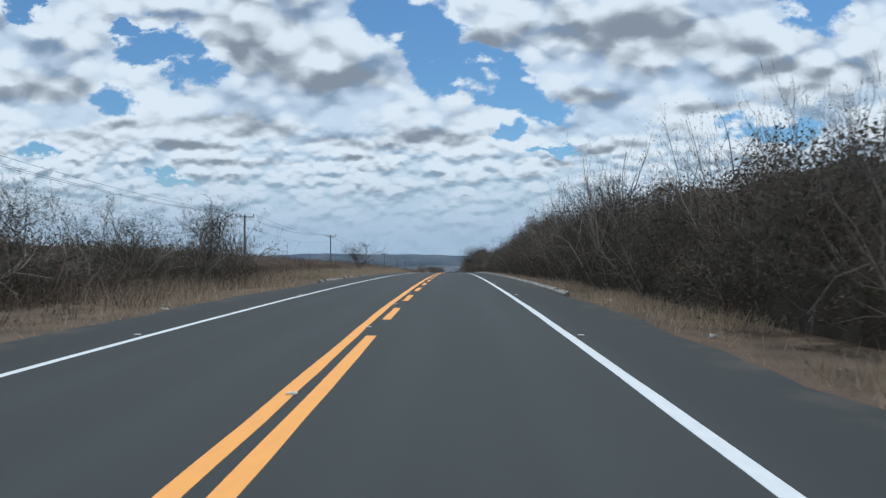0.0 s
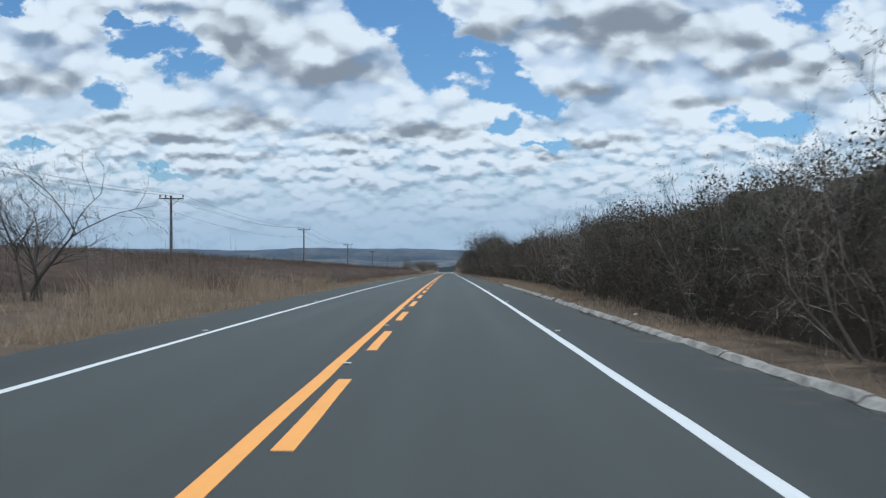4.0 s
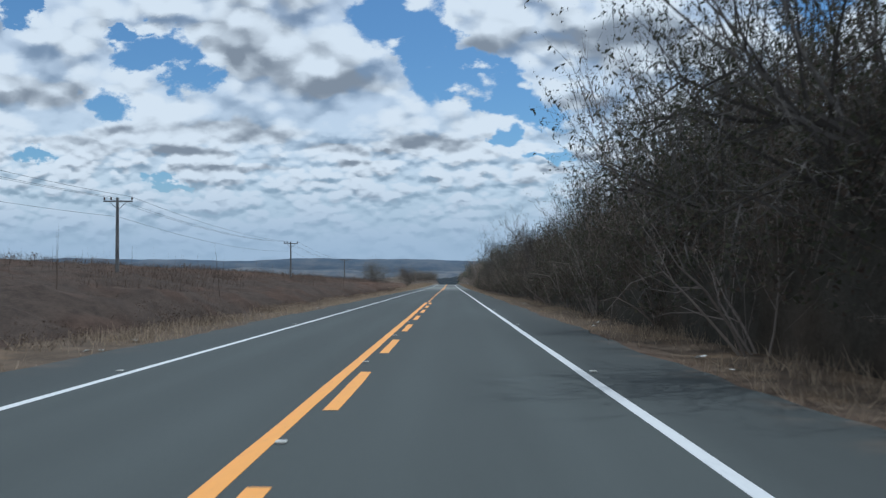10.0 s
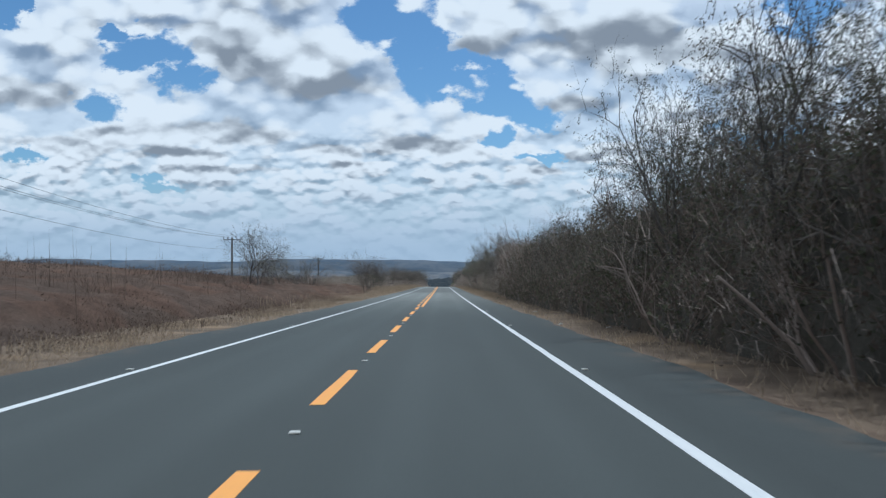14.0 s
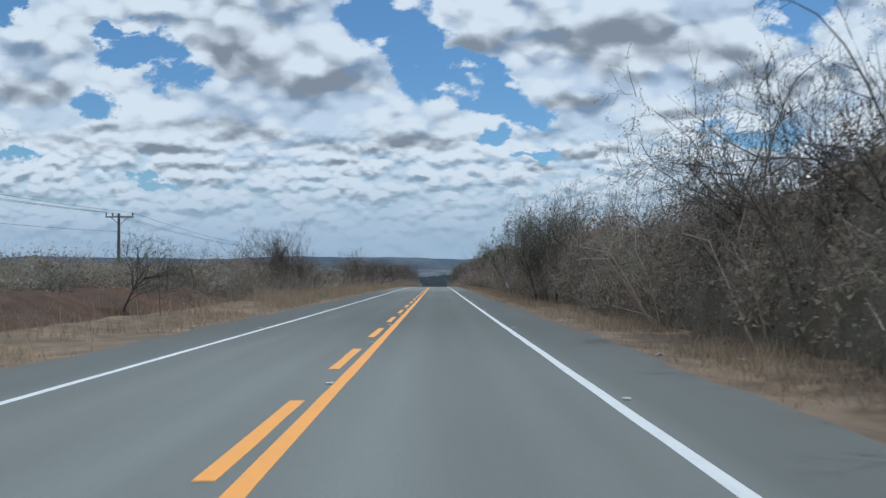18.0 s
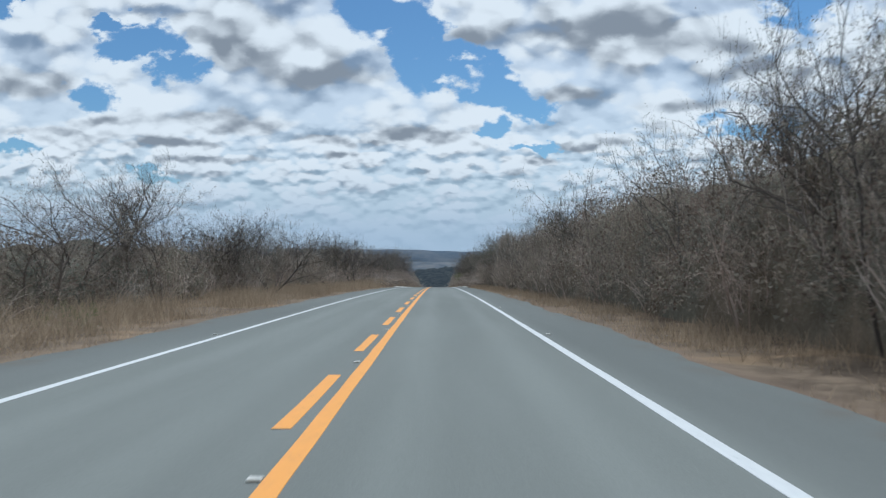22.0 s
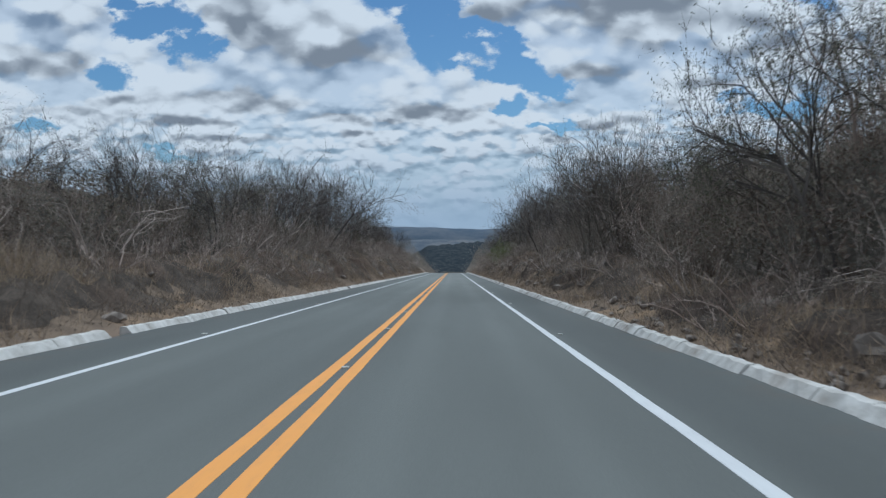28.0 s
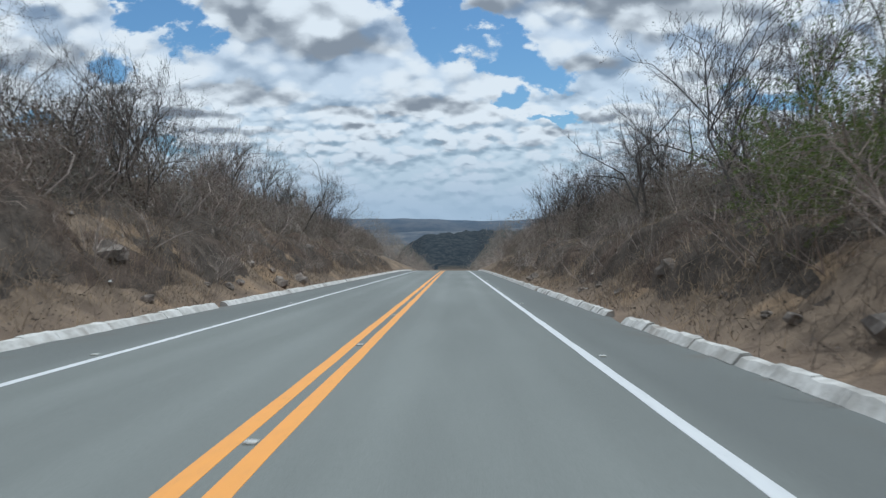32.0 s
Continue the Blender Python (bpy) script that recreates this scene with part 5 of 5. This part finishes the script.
def kerb_block(seed, wide, high, mat=KERB):
    r = random.Random(seed)
    bm = bmesh.new()
    rows = []
    for k in range(5):
        y = -0.4985 + 0.997 * k / 4
        j = lambda s: r.uniform(-s, s) * (0.9 if 0 < k < 4 else 0.35)
        rows.append([bm.verts.new(c) for c in ((-wide / 2, y, -0.12), (-wide / 2 + j(0.015), y, 0.02 + j(0.015)), (-wide * 0.05 + j(0.02), y, high * 0.9 + j(0.02)),
                                               (wide * 0.38 + j(0.02), y, high + j(0.015)), (wide / 2, y, high * 0.8 + j(0.02)), (wide / 2, y, -0.12))])
    for a, b in zip(rows, rows[1:]):
        for s in range(6):
            bm.faces.new((a[s], a[(s + 1) % 6], b[(s + 1) % 6], b[s]))
    bm.faces.new(rows[0])
    bm.faces.new(rows[-1][::-1])
    bmesh.ops.recalc_face_normals(bm, faces=bm.faces)
    me = bpy.data.meshes.new("kerb_block")
    bm.to_mesh(me)
    bm.free()
    me.materials.append(mat)
    return me


LOW_BLOCKS = [kerb_block(k, 0.20, 0.10, DUSTY_KERB) for k in range(4)]
TALL_BLOCKS = [kerb_block(10 + k, 0.28, 0.18) for k in range(5)]


def kerb(name, label, x, start, end, blocks, gaps, seed, broken):
    whole = tagged(new(name), label, "kerb", kind="structure")
    r = random.Random(seed)
    y = start
    while y < end:
        if not any(a < y < b for a, b in gaps) and r.random() > broken:
            ob = new("kerb_block", r.choice(blocks))
            ob.parent = whole
            ob.matrix_basis = pose(x + math.copysign(r.uniform(-0.02, 0.03), x), y, float(road_z(y)) - 0.02 + r.uniform(-0.03, 0.01), math.degrees(math.atan((float(road_z(y + 0.5)) - float(road_z(y - 0.5))))) + r.uniform(-0.4, 0.4),
                                   r.uniform(-0.7, 0.7), (180 if x < 0 else 0) + r.uniform(-1.5, 1.5))
            if x < 0:
                ob.matrix_basis = pose(*ob.matrix_basis.translation, r.uniform(-0.4, 0.4), r.uniform(-0.7, 0.7), 180) @ pose(0, 0, 0, 2.9, 0, 0)
        y += 1.0


kerb("kerb_first", "low dusty whitewashed concrete kerb, chipped in places", 5.62, 28, 150, LOW_BLOCKS, [(121, 123)], 1, 0.0)
kerb("kerb_short", "short run of broken whitewashed kerb in the grass", -5.95, 44, 66, LOW_BLOCKS, [(52, 54), (60, 62)], 2, 0.2)
kerb("kerb_right", "whitewashed concrete kerb with gaps along the cutting", 5.40, 634, 900, TALL_BLOCKS, [(652, 664), (733, 736), (739, 741), (792, 795)], 3, 0.015)
kerb("kerb_left", "whitewashed concrete kerb with gaps along the cutting", -5.42, 646, 900, TALL_BLOCKS, [(690, 691.5), (769, 771), (797, 799)], 4, 0.012)


def rock(seed):
    r = random.Random(seed)
    bm = bmesh.new()
    bmesh.ops.create_icosphere(bm, subdivisions=2, radius=0.5)
    for v in bm.verts:
        k = 1 + 0.62 * noise.noise(v.co * 2.9 + Vector((seed, 0, 0))) + r.uniform(-0.05, 0.05)
        v.co = Vector((v.co.x * k, v.co.y * k * 0.8, v.co.z * k * 0.62))
    me = bpy.data.meshes.new("rock")
    bm.to_mesh(me)
    bm.free()
    me.materials.append(STONE)
    return me


def scrap(seed):
    r = random.Random(seed)
    bm = bmesh.new()
    w = [[bm.verts.new((0.1 * i + r.uniform(-0.03, 0.03), 0.08 * j + r.uniform(-0.03, 0.03), abs(r.gauss(0, 0.05)))) for j in range(3)] for i in range(3)]
    for i in range(2):
        for j in range(2):
            bm.faces.new((w[i][j], w[i + 1][j], w[i + 1][j + 1], w[i][j + 1]))
    bmesh.ops.solidify(bm, geom=bm.faces[:], thickness=0.006)
    me = bpy.data.meshes.new("litter")
    bm.to_mesh(me)
    bm.free()
    me.materials.append(LITTER)
    return me


def build_cactus(x, y, height):
    cactus = tagged(new("columnar_cactus"), "tall grey-green columnar cactus with upright arms", "cactus")
    cactus.location = (x, y, float(ground_z(x, y)) - 0.05)
    r = random.Random(3)

    def column(foot, top, radius, bend):
        points = [Vector(foot)] + ([Vector(bend)] if bend else []) + [Vector(top)]
        bm, rings, sides = bmesh.new(), [], 12
        steps = [points[0].lerp(points[1], k / 3) for k in range(3)] + ([points[1].lerp(points[2], k / 6) for k in range(7)] if bend else [points[0].lerp(points[1], 0.5 + k / 12) for k in range(7)])
        for k, p in enumerate(steps):
            w = radius * (1.0 if k < len(steps) - 1 else 0.45)
            rings.append([bm.verts.new(p + Vector((math.cos(2 * math.pi * s / sides), math.sin(2 * math.pi * s / sides), 0)) * w * (1.0 if s % 2 else 0.74)) for s in range(sides)])
        for a, c in zip(rings, rings[1:]):
            for s in range(sides):
                bm.faces.new((a[s], a[(s + 1) % sides], c[(s + 1) % sides], c[s]))
        bm.faces.new(rings[-1])
        return bm

    part("stem", column((0, 0, 0), (0.05, 0, height), 0.13, None), LEAF, cactus)
    for k in range(6):
        a, out, z = k * 1.05 + 0.3, r.uniform(0.3, 0.6), height * r.uniform(0.25, 0.5)
        c, s = math.cos(a), math.sin(a)
        part("arm", column((0.05 * c, 0.05 * s, z), (out * c * 1.15, out * s * 1.15, height * r.uniform(0.75, 1.02)), 0.095, (out * c, out * s, z + 0.35)), LEAF, cactus)


build_cactus(-10.6, 772.0, 3.6)


def build_small_things():
    r = random.Random(17)
    rocks, scraps = [rock(k) for k in range(5)], [scrap(40 + k) for k in range(5)]
    for k in range(300):
        right = r.random() < 0.6
        y = r.uniform(655, 845)
        x = r.uniform(6.3, 10.0) * (1 if right else -1)
        s = r.choice((0.2, 0.25, 0.3, 0.4, 0.55, 0.8)) * r.uniform(0.7, 1.3)
        ob = tagged(new("rock", rocks[k % 5]), "weathered grey-brown rock lying on the bank", "rock", "rocks on the banks")
        ob.matrix_basis = pose(x, y, float(ground_z(x, y)) + 0.02 * s + 0.05, r.uniform(-20, 20), r.uniform(-20, 20), r.uniform(0, 360)) @ Matrix.Diagonal((s, s, s, 1))
    for k in range(60):
        y, x = r.uniform(684, 704), r.uniform(6.0, 7.6)
        s = r.uniform(0.12, 0.3)
        ob = tagged(new("rock", rocks[k % 5]), "weathered grey-brown rock lying on the bank", "rock", "rocks on the banks")
        ob.matrix_basis = pose(x, y, float(ground_z(x, y)) + 0.15 * s, r.uniform(-20, 20), r.uniform(-20, 20), r.uniform(0, 360)) @ Matrix.Diagonal((s, s, s, 1))
    # outcrops in the side of the cutting
    for k, (x, y, s) in enumerate(((8.2, 770.0, 2.0), (8.6, 772.5, 1.6), (7.9, 768.0, 1.2), (9.4, 764.0, 1.5), (8.9, 757.0, 1.3), (8.0, 742.0, 1.1), (9.0, 745.0, 1.6), (8.4, 736.0, 1.2), (9.2, 779.0, 1.4), (-9.0, 748.0, 1.2), (-8.6, 760.0, 0.9), (-9.5, 784.0, 1.3), (8.2, 790.0, 0.9))):
        ob = tagged(new("boulder", rocks[k % 5]), "large dark weathered boulder set into the bank", "boulder", "boulders in the banks")
        ob.matrix_basis = pose(x, y, float(ground_z(x, y)) - 0.12 * s, r.uniform(-15, 15), r.uniform(-15, 15), r.uniform(0, 360)) @ Matrix.Diagonal((s * 0.8, s * 0.95, s * 0.85, 1))
    spots = [(7.2, 172.5), (7.0, 173.0), (7.5, 173.6), (6.8, 174.2), (7.3, 171.8), (6.6, 10.0), (6.4, 14.0)]
    for k in range(16):
        spots.append((7.1 + r.uniform(-0.7, 0.8), 172.8 + r.uniform(-1.6, 1.6)))
    while len(spots) < 130:
        spots.append((r.choice((1, 1, -1)) * r.uniform(5.6, 7.4), r.uniform(0, 830)))
    for k, (x, y) in enumerate(spots):
        s = r.uniform(0.5, 1.1)
        ob = tagged(new("litter", scraps[k % 5]), "crumpled pale scrap of litter on the verge", "litter", "litter on the verge")
        ob.matrix_basis = pose(x, y, float(ground_z(x, y)) + 0.01, r.uniform(-8, 8), r.uniform(-8, 8), r.uniform(0, 360)) @ Matrix.Diagonal((s, s, s, 1))


build_small_things()


def build_caught_bag(x, y, z, seed, long):
    r, bm = random.Random(seed), bmesh.new()
    rows = [[bm.verts.new((0.05 * i - 0.075 + r.uniform(-0.02, 0.02), r.uniform(-0.03, 0.03), -long * k / 5)) for i in range(4)] for k in range(6)]
    for a, c in zip(rows, rows[1:]):
        for i in range(3):
            bm.faces.new((a[i], a[i + 1], c[i + 1], c[i]))
    bmesh.ops.solidify(bm, geom=bm.faces[:], thickness=0.005)
    me = bpy.data.meshes.new("plastic_scrap")
    bm.to_mesh(me)
    bm.free()
    me.materials.append(LITTER)
    ob = tagged(new("plastic_scrap", me), "torn white plastic scrap caught in a shrub", "litter", "plastic caught in the shrubs")
    ob.location = (x, y, float(road_z(y)) + z)


for k, (x, y, z, long) in enumerate(((7.35, 490.6, 1.22, 0.22), (7.55, 491.0, 0.98, 0.26), (7.4, 490.3, 1.0, 0.24))):
    build_caught_bag(x, y, z, k, long)


def build_sand():
    """Reddish sand washed over the paved shoulder."""
    bm, r = bmesh.new(), random.Random(9)
    rim = []
    for k in range(28):
        a = 2 * math.pi * k / 28
        w = 1 + 0.22 * math.sin(3 * a + 1) + r.uniform(-0.08, 0.08)
        x, y = 4.85 + 0.62 * w * math.cos(a), 193.4 + 2.3 * w * math.sin(a)
        rim.append(bm.verts.new((x, y, float(road_z(y)) + 0.001)))
    top = [bm.verts.new((4.85 + (v.co.x - 4.85) * 0.8, 193.4 + (v.co.y - 193.4) * 0.8, v.co.z - 0.001 + float(road_z(193.4 + (v.co.y - 193.4) * 0.8) - road_z(v.co.y)) + 0.014)) for v in rim]
    for k in range(28):
        bm.faces.new((rim[k], rim[(k + 1) % 28], top[(k + 1) % 28], top[k]))
    bm.faces.new(top)
    me = bpy.data.meshes.new("sand_patch")
    bm.to_mesh(me)
    bm.free()
    me.materials.append(SAND)
    tagged(new("sand_patch", me), "thin patch of reddish sand on the asphalt shoulder", "sand", kind="structure")


build_sand()
